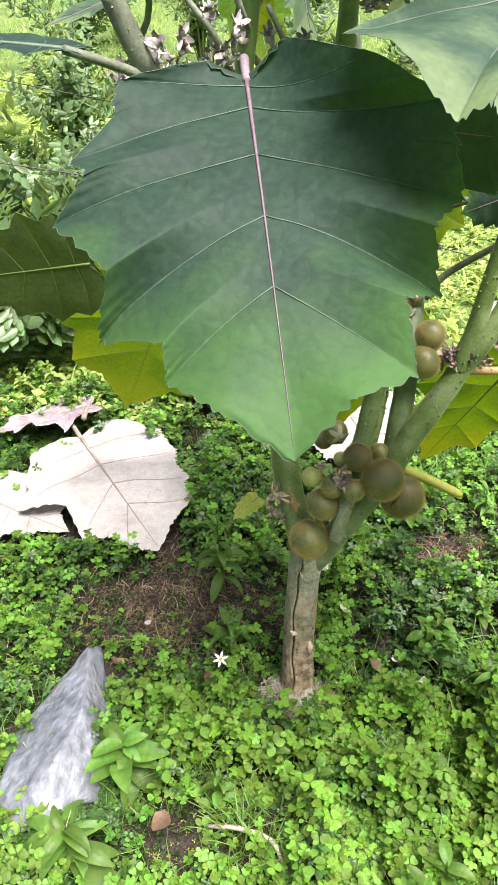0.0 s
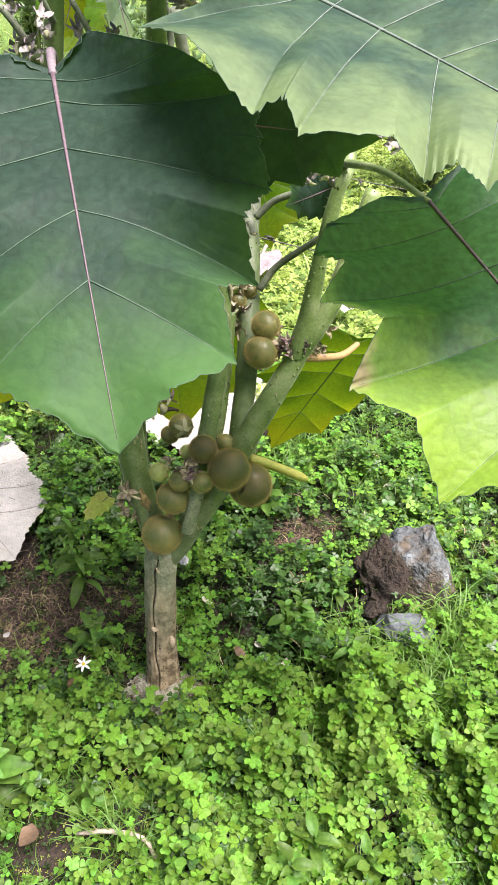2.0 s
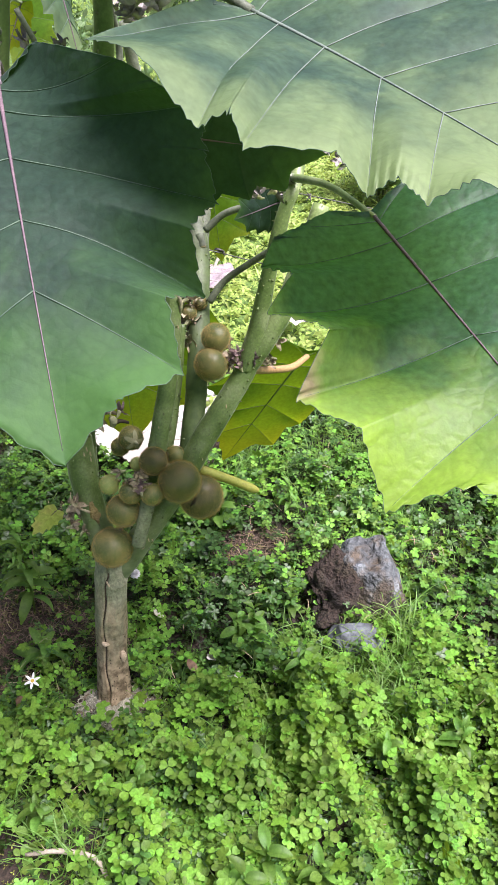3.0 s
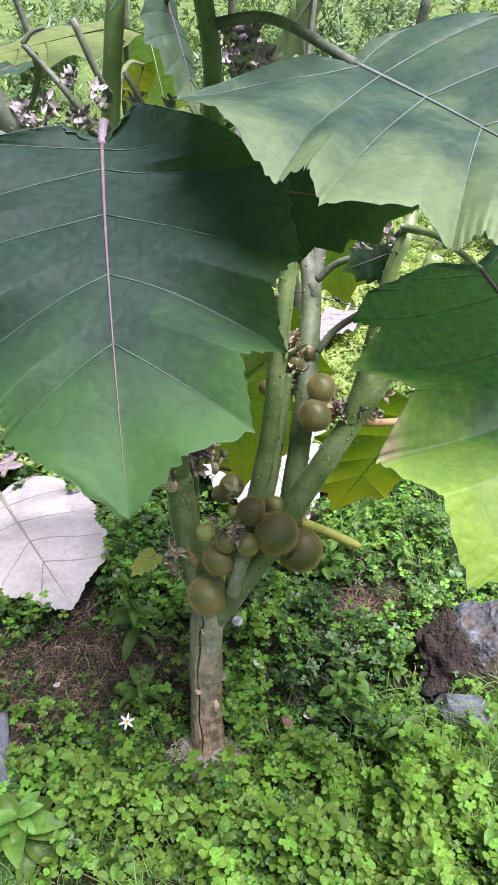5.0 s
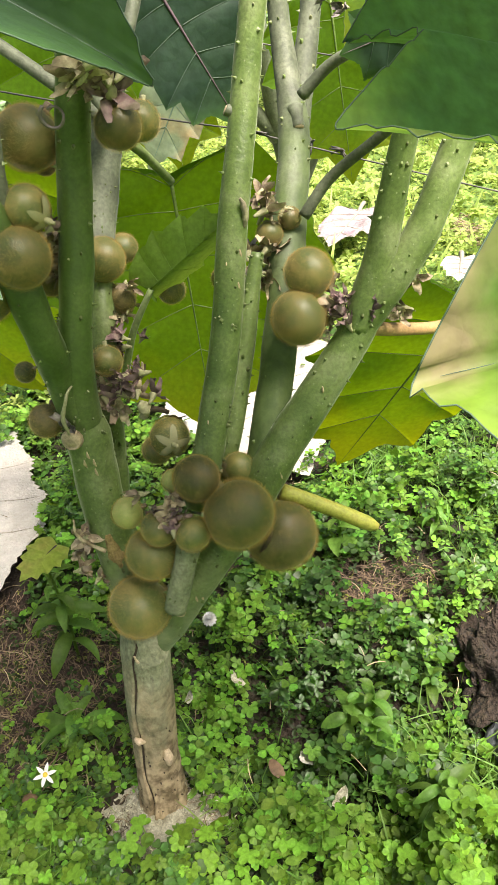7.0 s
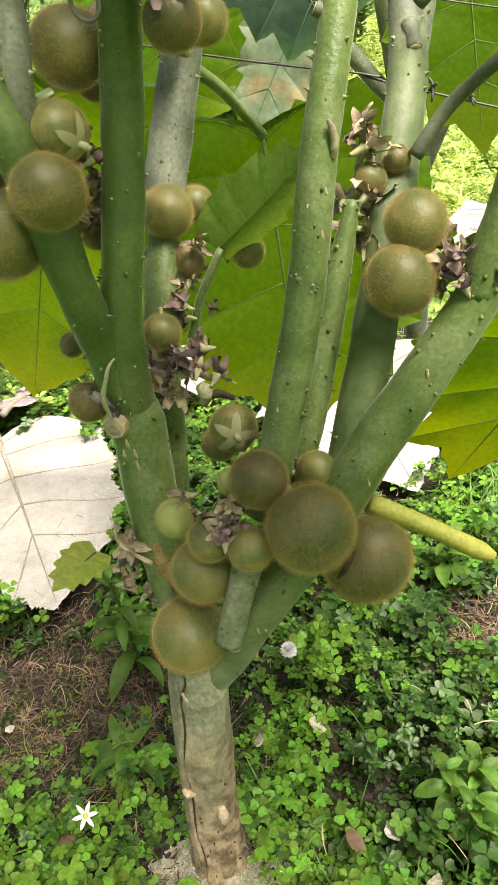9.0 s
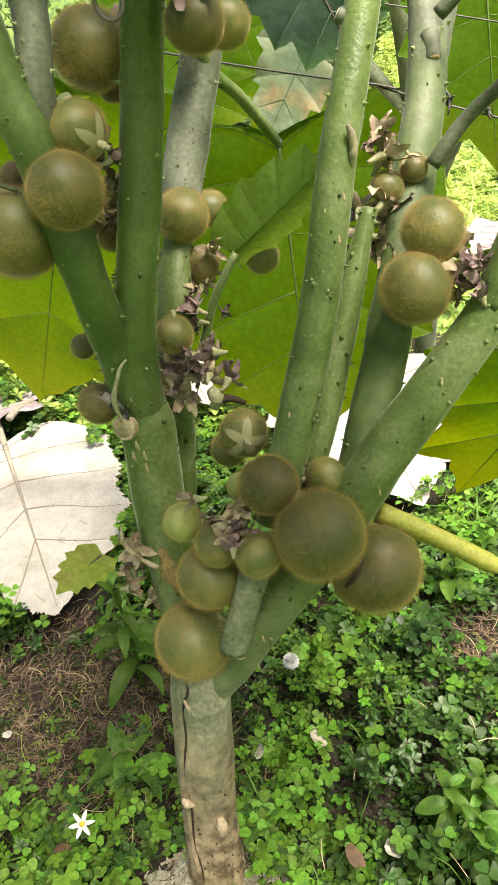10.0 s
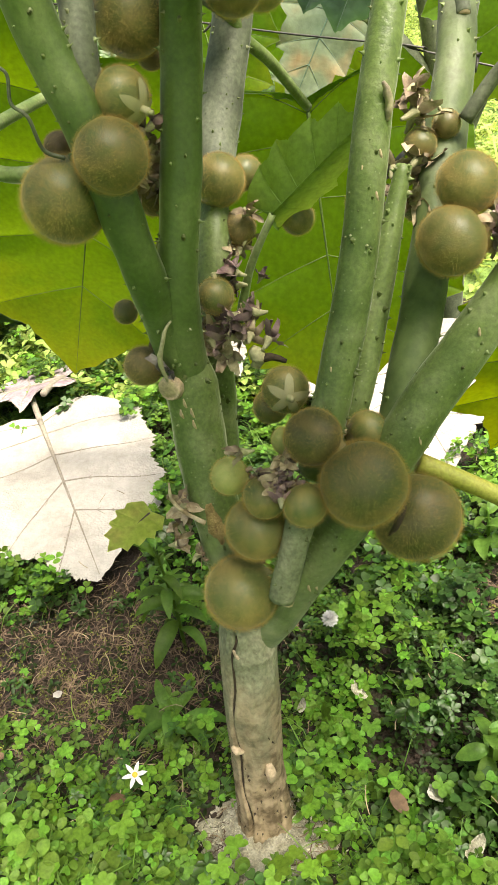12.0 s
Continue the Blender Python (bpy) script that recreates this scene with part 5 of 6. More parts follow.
part("stalk", tube("stalk", [(0.0809, 1.2763, 0.5659), (0.0765, 1.2725, 0.5615), (0.0726, 1.2692, 0.5516), (0.0677, 1.267, 0.5362), (0.0693, 1.2681, 0.5175)], [0.0008, 0.0014, 0.0018, 0.0022, 0.0012], "calyx", 8, 6, 0.2, 200), plant, "withered pale curled stalk")
part("stalk", tube("stalk", [(0.086, 1.232, 0.398), (0.070, 1.234, 0.408), (0.060, 1.236, 0.420), (0.061, 1.237, 0.438)], [0.0022, 0.0016, 0.0018, 0.0008], "dry_flower", 8, 6, 0.3, 200), plant, "dry brown side shoot")
# a node with withered bracts where the left stems part
for k in range(5):
    part("bract", PETALS["pale_flower"][k % 4], plant, "withered pale bract", pose(0.067 + 0.004 * (k - 2), 1.272, 0.540 - 0.004 * k, 70 + 25 * (k - 2), 60, 40 * k))

# fruits: place, diameter, direction of the stalk
LOWER = [
    ((0.225, 1.202, 0.467), 0.0640, (-0.5, 0.5, 0.6)), ((0.260, 1.237, 0.404), 0.0700, (-0.3, 0.3, 0.8)), ((0.189, 1.22, 0.496), 0.0422, (0.1, 0.7, -0.6)),
    ((0.224, 1.26, 0.471), 0.0327, (-0.9, -0.3, 0.2)), ((0.151, 1.20, 0.456), 0.0337, (0.8, 0.5, 0.2)), ((0.183, 1.19, 0.457), 0.0328, (-0.4, 0.6, 0.6)),
    ((0.138, 1.208, 0.416), 0.0510, (0.5, 0.5, 0.7)), ((0.115, 1.203, 0.347), 0.0625, (0.5, 0.6, 0.6)), ((0.159, 1.285, 0.495), 0.0383, (0.3, -0.9, 0.2)),
    ((0.141, 1.30, 0.469), 0.030, (0.3, 0.3, 0.9)),
]
LEFT = [
    ((0.020, 1.285, 0.662), 0.0620, (0.6, 0.5, 0.5)), ((0.067, 1.275, 0.692), 0.0505, (0.5, 0.8, 0.2)), ((0.0738, 1.30, 0.7226), 0.0390, (0.6, -0.3, -0.3)),
    ((0.073, 1.353, 0.762), 0.0540, (0.5, 0.5, 0.5)), ((0.101, 1.406, 0.627), 0.0440, (0.3, 0.5, -0.5)), ((0.1115, 1.458, 0.615), 0.0315, (-0.2, 0.3, -0.8)),
    ((0.0886, 1.415, 0.582), 0.0400, (0, 0.5, 0.8)), ((0.163, 1.409, 0.588), 0.0290, (-0.5, -0.2, 0.8)), ((0.105, 1.322, 0.562), 0.0300, (0, 0.5, 0.8)),
    ((0.014, 1.347, 0.540), 0.0215, (0.8, 0, 0.3)),
]
RIGHT = [
    ((0.218, 1.40, 0.60), 0.0254, (0.6, 0, 0.5)), ((0.2661, 1.41, 0.6389), 0.0260, (0.2, 0.2, 0.9)), ((0.2864, 1.42, 0.6492), 0.0220, (-0.4, 0.2, 0.9)),
    ((0.300, 1.341, 0.629), 0.0445, (0.8, 0.3, -0.3)), ((0.289, 1.317, 0.597), 0.0506, (0.8, 0.3, 0.4)), ((0.156, 1.321, 0.774), 0.0370, (0.2, 0.5, 0.6)),
    ((0.169, 1.345, 0.770), 0.0330, (0.2, 0.5, 0.6)), ((0.264, 1.42, 0.5861), 0.029, (0.2, 0.2, 0.9)),
]
for i, (at, d, axis) in enumerate(LOWER + LEFT + RIGHT):
    fruit(plant, at, d, axis, i, calyx=i in (3, 8, 12, 17, 21, 22))
fruit(plant, (0.121, 1.218, 0.461), 0.0295, (0.9, 0.2, 0.2), 1, calyx=False, label="small pale green fruit", young=True)
fruit(plant, (0.165, 1.235, 0.482), 0.022, (0.3, 0.2, 0.4), 0, calyx=False, label="small pale green fruit", young=True)

def on_fruit(c, d, x, y, out=1.0):
    """A point on the side of a fruit that faces the path."""
    k = math.sqrt(max(0, 1 - x * x - y * y))
    return Vector(c) + (Vector((1, 0.05, 0)) * x + Vector((0, 0.7, 0.714)) * y + Vector((0.04, -0.71, 0.70)) * k) * d / 2 * out


CRACKED = (0.260, 1.237, 0.404)
part("crack", tube("crack", [on_fruit(CRACKED, 0.0700, x, y, 1.005) for x, y in ((-0.35, 0.75), (-0.38, 0.40), (-0.33, 0.05), (-0.45, -0.25), (-0.60, -0.42))], [0.003, 0.0045, 0.0035, 0.0025, 0.001], "cracked", 7, 5, 0.4, 200), plant, "dark split in a fruit's skin")
for i, (at, d) in enumerate([((0.1126, 1.4, 0.5863), 0.030), ((0.041, 1.295, 0.516), 0.0335), ((0.006, 1.33, 0.686), 0.026), ((0.0661, 1.34, 0.6404), 0.030), ((0.067, 1.36, 0.6636), 0.028), ((0.0737, 1.38, 0.7324), 0.022)]):
    fruit(plant, at, d, (0.2, 0.6, 0.4), i, calyx=i == 0, label="small brown velvety fruit", skin=BROWN)
part("stalk", tube("stalk", [(0.106, 1.375, 0.510), (0.112, 1.380, 0.530), (0.124, 1.381, 0.562), (0.147, 1.385, 0.602)], [0.0045, 0.004, 0.0035, 0.003], "stem", 8, 6, 0.1), plant, "slender stalk of the young leaf")
part("stalk", tube("stalk", [(0.1348, 1.31, 0.5099), (0.1474, 1.31, 0.5109), (0.1579, 1.31, 0.5067)], [0.004, 0.003, 0.0022], "cracked", 8, 6, 0.3, 200), plant, "dark withered fruit stalk")
part("stalk", tube("stalk", [(0.1301, 1.31, 0.5194), (0.135, 1.31, 0.5115), (0.1314, 1.31, 0.5025)], [0.004, 0.0065, 0.004], "calyx", 8, 6, 0.4, 200), plant, "withered flower base")
# wounds and cut side shoots on the stems
part("scar", tube("scar", [(0.2445, 1.3335, 0.705), (0.2475, 1.334, 0.697), (0.2480, 1.3325, 0.687), (0.2465, 1.331, 0.680)], [0.0012, 0.0030, 0.0028, 0.0012], "flower_calyx", 10, 5, 0.3, 200), plant, "tan wound on a green stem")
for a, b, r0 in (((0.298, 1.505, 0.728), (0.301, 1.490, 0.713), 0.006), ((0.247, 1.385, 0.757), (0.2365, 1.385, 0.763), 0.005)):
    c = Vector(a).lerp(Vector(b), 0.5)
    nub = part("stub", tube("stub", [a, c, b], [r0 * 1.5, r0 * 1.1, r0], "stem_grey", 10, 5, 0.15, 120), plant, "short stub of a cut side shoot")
    part("scar", tube("scar", [Vector(b) - (Vector(b) - c) * 0.05, Vector(b) + (Vector(b) - c) * 0.12], [r0 * 0.95, r0 * 0.7], "scar", 10, 3), nub, "pale cut face")
r = random.Random(51)
for line in ([(0.096, 1.24, 0.433), (0.097, 1.25, 0.526)], [(0.206, 1.27, 0.524), (0.224, 1.30, 0.599), (0.238, 1.345, 0.69)], [(0.218, 1.238, 0.42), (0.263, 1.265, 0.483), (0.340, 1.312, 0.58)], [(0.134, 1.218, 0.305), (0.169, 1.225, 0.352)]):
    for _ in range(4):
        k = r.randrange(len(line) - 1)
        c = Vector(line[k]).lerp(Vector(line[k + 1]), r.random())
        w = Vector((r.uniform(-0.8, 0.8), -1, 0.1)).normalized() * 0.0188
        if line[0][0] == 0.206:
            w *= 0.73
        part("lenticel", tube("lenticel", [c + w + Vector((0, 0, 0.004)), c + w * 1.02, c + w + Vector((0.001, 0, -0.004))], [0.0006, 0.0014, 0.0006], "scar", 6, 3, 0.3, 300), plant, "pale raised fleck in the bark")
# withered flowers
dry_flowers(plant, (0.109, 1.367, 0.557), 4, 0.007, "mauve_flower", 31, "withered mauve flowers", 0.8)
dry_flowers(plant, (0.125, 1.396, 0.542), 1, 0.001, "mauve_flower", 32, "withered mauve bud", 0.6)
dry_flowers(plant, (0.104, 1.318, 0.520), 4, 0.006, "dry_flower", 33, "withered pale brown flowers", 1.1)
dry_flowers(plant, (0.128, 1.317, 0.537), 5, 0.008, "mauve_flower", 34, "withered purple-brown flowers", 1.1)
dry_flowers(plant, (0.1147, 1.39, 0.5754), 5, 0.006, "dry_flower", 35, "withered brown flower stalks", 0.8)
dry_flowers(plant, (0.0751, 1.33, 0.6926), 5, 0.008, "mauve_flower", 36, "withered purple-brown flowers", 0.9)
dry_flowers(plant, (0.0747, 1.33, 0.6729), 7, 0.010, "dry_flower", 37, "withered brown flowers", 0.9)
dry_flowers(plant, (0.2679, 1.41, 0.6085), 5, 0.008, "dry_flower", 38, "withered brown flowers", 0.8)
dry_flowers(plant, (0.2564, 1.42, 0.6101), 5, 0.008, "pale_flower", 39, "withered grey flowers", 0.8)
dry_flowers(plant, (0.166, 1.200, 0.470), 10, 0.009, "mauve_flower", 40, "withered flower stalks between the fruits", 0.65)
dry_flowers(plant, (0.1501, 1.32, 0.8093), 6, 0.008, "mauve_flower", 42, "withered mauve flowers over a fruit", 1.3)
dry_flowers(plant, (0.1402, 1.3, 0.8261), 4, 0.010, "dry_flower", 43, "withered pale brown flowers round a stem", 1.1)
dry_flowers(plant, (0.335, 1.312, 0.605), 6, 0.008, "mauve_flower", 41, "withered grey-brown flowers", 0.8)
dry_flowers(plant, (0.167, 1.209, 0.477), 9, 0.011, "dry_flower", 1, "withered brown flower stalks between the fruits", 0.75)
dry_flowers(plant, (0.110, 1.325, 0.528), 3, 0.008, "dry_flower", 2, "withered purple-brown flowers")
dry_flowers(plant, (0.122, 1.312, 0.540), 2, 0.008, "dry_flower", 3, "withered purple-brown flowers")
dry_flowers(plant, (0.1066, 1.39, 0.5858), 4, 0.010, "dry_flower", 4, "withered brown flowers")
dry_flowers(plant, (0.074, 1.32, 0.6641), 5, 0.010, "dry_flower", 5, "withered brown flowers")
dry_flowers(plant, (0.2552, 1.4, 0.6129), 5, 0.012, "dry_flower", 6, "withered brown flowers")
dry_flowers(plant, (0.2646, 1.41, 0.6755), 4, 0.010, "dry_flower", 7, "withered brown flowers")
dry_flowers(plant, (0.315, 1.325, 0.60), 6, 0.010, "dry_flower", 8, "withered brown flower stalks")
dry_flowers(plant, (0.375, 1.33, 0.60), 8, 0.012, "dry_flower", 9, "withered grey-brown flowers")
dry_flowers(plant, (0.368, 1.318, 0.86), 6, 0.012, "pale_flower", 10, "withered pale mauve flowers", 1.0)
dry_flowers(plant, (0.49, 1.45, 0.866), 9, 0.020, "pale_flower", 11, "withered pale mauve flowers", 1.05)
dry_flowers(plant, (0.35, 1.50, 0.829), 5, 0.014, "pale_flower", 12, "withered pale mauve flowers", 0.8)
dry_flowers(plant, (-0.02, 1.25, 1.043), 12, 0.020, "pale_flower", 13, "withered pale mauve flowers", 0.85)
dry_flowers(plant, (0.21, 1.35, 1.097), 10, 0.018, "pale_flower", 14, "withered pale mauve flowers", 1.2)
dry_flowers(plant, (0.035, 1.205, 1.048), 9, 0.014, "pale_flower", 15, "withered pale mauve flowers", 0.85)
dry_flowers(plant, (0.205, 1.44, 1.075), 10, 0.016, "pale_flower", 17, "withered pale mauve flowers", 1.2)
dry_flowers(plant, (-0.055, 1.30, 1.015), 12, 0.022, "pale_flower", 18, "withered pale mauve flowers", 0.85)
dry_flowers(plant, (0.10, 1.28, 1.02), 8, 0.014, "pale_flower", 19, "withered pale mauve flowers", 0.9)
dry_flowers(plant, (0.065, 1.24, 0.392), 5, 0.012, "dry_flower", 16, "withered brown flowers")
leaf("leaf", plant, (0.036, 1.238, 0.404), (-0.006, 1.222, 0.376), (0.0, 1.225, 0.42), "leaf_lime", 0.95, 0.1, 0.0, 0.02, 101, rib=0.0012, label="tiny yellowing leaf on a dried shoot", age_light=(-1.0, 0.3))

# ---- fallen leaves ----
def fallen(base, tip, side, mat, width, seed, label, stalk, **extra):
    ob = leaf("fallen_leaf", None, base, tip, side, mat, width, extra.get("droop", 0.0), extra.get("cup", -0.05), extra.get("ripple", 0.03), seed, label=label, midrib="dead_vein", vein="dead_vein", rib=0.005, curl=extra.get("curl", 0.05), depth=extra.get("depth", 0.45), fine=True, teeth=0.03, tips=extra.get("tips", TIPS), bays=extra.get("bays", BAYS), tips2=extra.get("tips2"), bays2=extra.get("bays2"), rows=extra.get("rows", 120), cols=12)
    tagged(ob, label, "leaf", "fallen leaves on the ground")
    part("petiole", tube("petiole", [Vector(base), (Vector(base) + Vector(stalk)) / 2 + Vector((0, 0, 0.004)), Vector(stalk)], [0.006, 0.006, 0.007], "dead_vein", 9), ob)
    return ob


fallen((-0.455, 1.865, 0.06), (-0.205, 1.495, 0.035), (-0.23, 1.79, 0.05), "dead", 1.0, 201, "dry bleached fallen leaf lying underside up on weeds", (-0.53, 1.98, 0.06), depth=1.0, tips=WITHERED_TIPS, bays=WITHERED_BAYS, tips2=TORN_TIPS, bays2=TORN_BAYS, rows=180)
fallen((0.17, 2.12, 0.05), (0.30, 1.76, 0.03), (0.4, 1.95, 0.045), "dead", 1.15, 211, "dry bleached fallen leaf on weeds behind the trunk", (0.12, 2.22, 0.05))
fallen((-0.70, 1.70, 0.03), (-0.42, 1.56, 0.03), (-0.5, 1.75, 0.02), "dead", 0.8, 221, "dry bleached fallen leaf partly under another", (-0.78, 1.74, 0.03))
fallen((-0.47, 2.02, 0.06), (-0.70, 1.90, 0.06), (-0.55, 1.90, 0.08), "dead_purple", 0.9, 231, "withered mauve-grey fallen leaf", (-0.45, 1.90, 0.10), curl=0.5, ripple=0.05)
fallen((-0.25, 2.22, 0.12), (-0.09, 2.0, 0.06), (-0.1, 2.17, 0.09), "dead", 0.85, 241, "dry pale fallen leaf among weeds", (-0.29, 2.28, 0.08))
fallen((0.71, 2.47, 0.09), (0.68, 2.36, 0.085), (0.76, 2.42, 0.09), "dead", 0.9, 251, "small dry pale fallen leaf far behind", (0.72, 2.52, 0.08))
fallen((0.50, 2.86, 0.07), (0.40, 2.66, 0.06), (0.56, 2.74, 0.08), "dead_purple", 0.9, 252, "withered grey fallen leaf in the bright field", (0.52, 2.92, 0.07), curl=0.4, ripple=0.05)

# ---- stones ----
def boulder(name, at, size, mat, seed, turn=0.0, rough=0.2, peak=0.0, cuts=9):
    """A stone: a lumpy ball cut flat on several sides."""
    r = random.Random(seed)
    planes = [(Vector((r.gauss(0, 1), r.gauss(0, 1), r.gauss(0.3, 1))).normalized(), r.uniform(0.55, 0.85)) for _ in range(cuts)]
    v, f = ball(seed, 1.0, 44, 60)
    out = []
    for p in v:
        q = p.copy()
        for n, d in planes:
            over = q.dot(n) - d
            if over > 0:
                q -= n * over * 0.9
        q *= 1 + rough * 0.5 * noise.noise(p * 1.7 + Vector((seed, 0, 0))) + rough * 0.3 * noise.noise(p * 4.5 + Vector((0, seed, 0))) + rough * 0.12 * noise.noise(p * 13)
        q.x *= 1 - peak * max(0, q.y)
        out.append((q.x * size[0], q.y * size[1], q.z * size[2]))
    ob = new(name, mesh(name, out, f, mat))
    ob.matrix_basis = pose(*at, 0, 0, turn)
    return ob


tagged(boulder("rock", (0.617, 1.365, 0.005), (0.082, 0.085, 0.118), "rock", 5, 20, 0.30, 0.0, 4), "grey weathered rock half sunk in weeds", "rock")
tagged(boulder("rock", (0.555, 1.235, 0.005), (0.055, 0.05, 0.04), "grey_stone", 8, 0), "small grey rock in the grass", "rock")
tagged(boulder("stone", (-0.302, 1.06, 0.0), (0.105, 0.225, 0.085), "stone", 6, -3, 0.13, 0.45, 10), "smooth pale bluish stone slab in weeds", "stone")

mound = tagged(boulder("soil_clump", (0.530, 1.340, 0.0), (0.070, 0.065, 0.072), "soil", 12, 10, 1.3, 0.0, 3), "dark brown soil clump with dry roots beside the rock", "soil")
for k in range(150):
    r = random.Random(900 + k)
    a, z = r.uniform(2.4, 5.8), r.uniform(0.0, 0.11)
    p = Vector((0.535 + 0.068 * math.cos(a), 1.335 + 0.062 * math.sin(a), z * 0.6 + 0.01))
    part("root", tube("root", [p, p + Vector((r.uniform(-0.02, 0.02), -0.012, r.uniform(-0.005, 0.012))), p + Vector((r.uniform(-0.04, 0.04), -0.015, r.uniform(-0.02, 0.01)))], [0.0009, 0.0013, 0.0005], "root", 5, 3), mound)

# ---- weeds that stand out ----
def blade_mesh(name, length, width, bend, mat, rows=8):
    """A pointed oval leaf along +x, folded along its middle and bending down."""
    verts, faces = [], []
    x = z = 0.0
    for j in range(rows + 1):
        f = j / rows
        half = width * math.sin(math.pi * min(0.98, 0.06 + 0.92 * f ** 0.85)) ** 0.8
        for s in (-1, -0.5, 0, 0.5, 1):
            verts.append((x, s * half, z + abs(s) * half * 0.35 + 0.03 * half * math.sin(f * 20 + s)))
        a = 0.45 - bend * f
        x += length / rows * math.cos(a)
        z += length / rows * math.sin(a)
    for j in range(rows):
        for s in range(4):
            q = j * 5 + s
            faces.append((q, q + 1, q + 6, q + 5))
    return mesh(name, verts, faces, mat)


WEED = [blade_mesh("leaf", 0.05, 0.0075, 1.7, "weed"), blade_mesh("leaf", 0.05, 0.0115, 1.3, "weed"), blade_mesh("leaf", 0.05, 0.006, 1.9, "weed")]


def weed(at, tall, count, size, kind, seed, label):
    r = random.Random(seed)
    tall += 0.035
    at = Vector((at[0], at[1], height(at[0], at[1])))
    ob = tagged(new("weed"), label, "weed", "leafy weeds round the plant")
    ob.location = at
    part("stem", tube("stem", [(0, 0, -0.005), (0.003, 0.002, tall * 0.5), (0, 0, tall)], [0.003, 0.0025, 0.0015], "weed", 7, 4), ob)
    for i in range(count):
        f = (i + 0.5) / count
        s = size / 0.05 * (1.15 - 0.6 * f) * r.uniform(0.65, 1.15)
        m = pose(0, 0, tall * (0.2 + 0.8 * f), r.uniform(-25, 25), 10 - 40 * f + r.uniform(-25, 25), 137.5 * i + r.uniform(-40, 40)) @ Matrix.Scale(s, 4)
        part("leaf", WEED[kind], ob, "", m)
    return ob


weed((-0.185, 1.0), 0.075, 22, 0.092, 1, 1, "bright green weed with broad lance leaves beside the stone")
weed((-0.250, 0.862), 0.070, 22, 0.102, 0, 2, "bright green weed rosette with narrow leaves")
weed((-0.035, 1.28), 0.03, 11, 0.074, 0, 3, "dark green lance-leaved weed beside the trunk")
weed((-0.065, 1.415), 0.16, 20, 0.068, 0, 4, "tall narrow-leaved weed beside bare soil")
weed((-0.10, 1.50), 0.05, 9, 0.040, 0, 5, "narrow-leaved weed at the fallen leaf's edge")
weed((0.420, 1.150), 0.065, 14, 0.072, 0, 6, "light green weed with lance leaves")
weed((0.36, 1.29), 0.05, 10, 0.042, 1, 7, "oval-leaved light green weed")
weed((0.44, 1.32), 0.04, 8, 0.036, 1, 8, "oval-leaved light green weed")
weed((0.05, 1.02), 0.05, 9, 0.045, 1, 9, "broad-leaved bright green weed before the trunk")
weed((0.12, 0.98), 0.05, 9, 0.045, 1, 10, "broad-leaved bright green weed before the trunk")
weed((-0.03, 0.96), 0.045, 8, 0.042, 1, 11, "broad-leaved bright green weed before the trunk")
weed((0.22, 1.00), 0.05, 9, 0.040, 1, 12, "broad-leaved bright green weed")
weed((0.26, 0.80), 0.06, 7, 0.055, 1, 13, "broad-leaved bright green weed")
weed((0.53, 0.98), 0.05, 8, 0.045, 1, 14, "broad-leaved bright green weed")
weed((0.352, 1.232), 0.065, 11, 0.050, 1, 21, "oval-leaved light green weed")
weed((0.325, 1.27), 0.055, 9, 0.046, 1, 22, "oval-leaved light green weed")
weed((0.30, 0.835), 0.05, 7, 0.058, 1, 23, "broad-leaved bright green weed")
weed((0.37, 0.80), 0.05, 7, 0.052, 1, 24, "broad-leaved bright green weed")
weed((0.66, 0.98), 0.05, 9, 0.045, 1, 25, "broad-leaved bright green weed")
weed((0.72, 1.32), 0.05, 10, 0.04, 0, 26, "light green weed beside the rock")
weed((0.34, 1.60), 0.06, 10, 0.05, 1, 15, "dark green leafy weed")
weed((0.50, 1.62), 0.06, 10, 0.05, 0, 16, "green leafy weed behind the rock")

# ---- blossoms and litter ----
def daisy(at, size, label):
    ob = tagged(new("daisy"), label, "flower")
    ob.location = at
    pm = petal_mesh("petal", size, size * 0.16, -0.3, "white_petal")
    for k in range(6):
        part("petal", pm, ob, "", pose(0, 0, 0, 0, -15, 60 * k + 10))
    part("centre", mesh("centre", *[[(p[0] * size * 0.22, p[1] * size * 0.22, p[2] * size * 0.14) for p in ball(1.0, 1.0, 8, 12)[0]], ball(1.0, 1.0, 8, 12)[1]], "yellow"), ob, "yellow flower centre")
    part("stem", tube("stem", [(0, 0, 0), (0.004, 0.006, -0.02), (0.006, 0.022, -0.07)], [0.0012, 0.0012, 0.0012], "weed", 6, 3), ob)
    ob.rotation_euler = (radians(35), 0, radians(10))
    return ob


daisy((-0.047, 1.186, 0.068), 0.015, "small white flower with a yellow centre in clover")


def clover_head(at, size):
    ob = tagged(new("clover_flower"), "round white clover blossom on a thin stalk", "flower")
    ob.location = at
    pm = petal_mesh("petal", size, size * 0.22, 0.5, "white_petal", 3)
    r = random.Random(4)
    for i in range(70):
        z = 1 - 1.7 * (i + 0.5) / 70
        part("petal", pm, ob, "", Matrix.Rotation(i * 2.4, 4, "Z") @ Matrix.Rotation(-math.asin(z) , 4, "Y"))
    part("stem", tube("stem", [(0, 0, 0), (0.004, 0.003, -0.04), (0, 0, -0.085)], [0.0012, 0.0012, 0.0012], "weed", 6, 3), ob)
    return ob


clover_head((0.142, 1.412, 0.069), 0.0115)


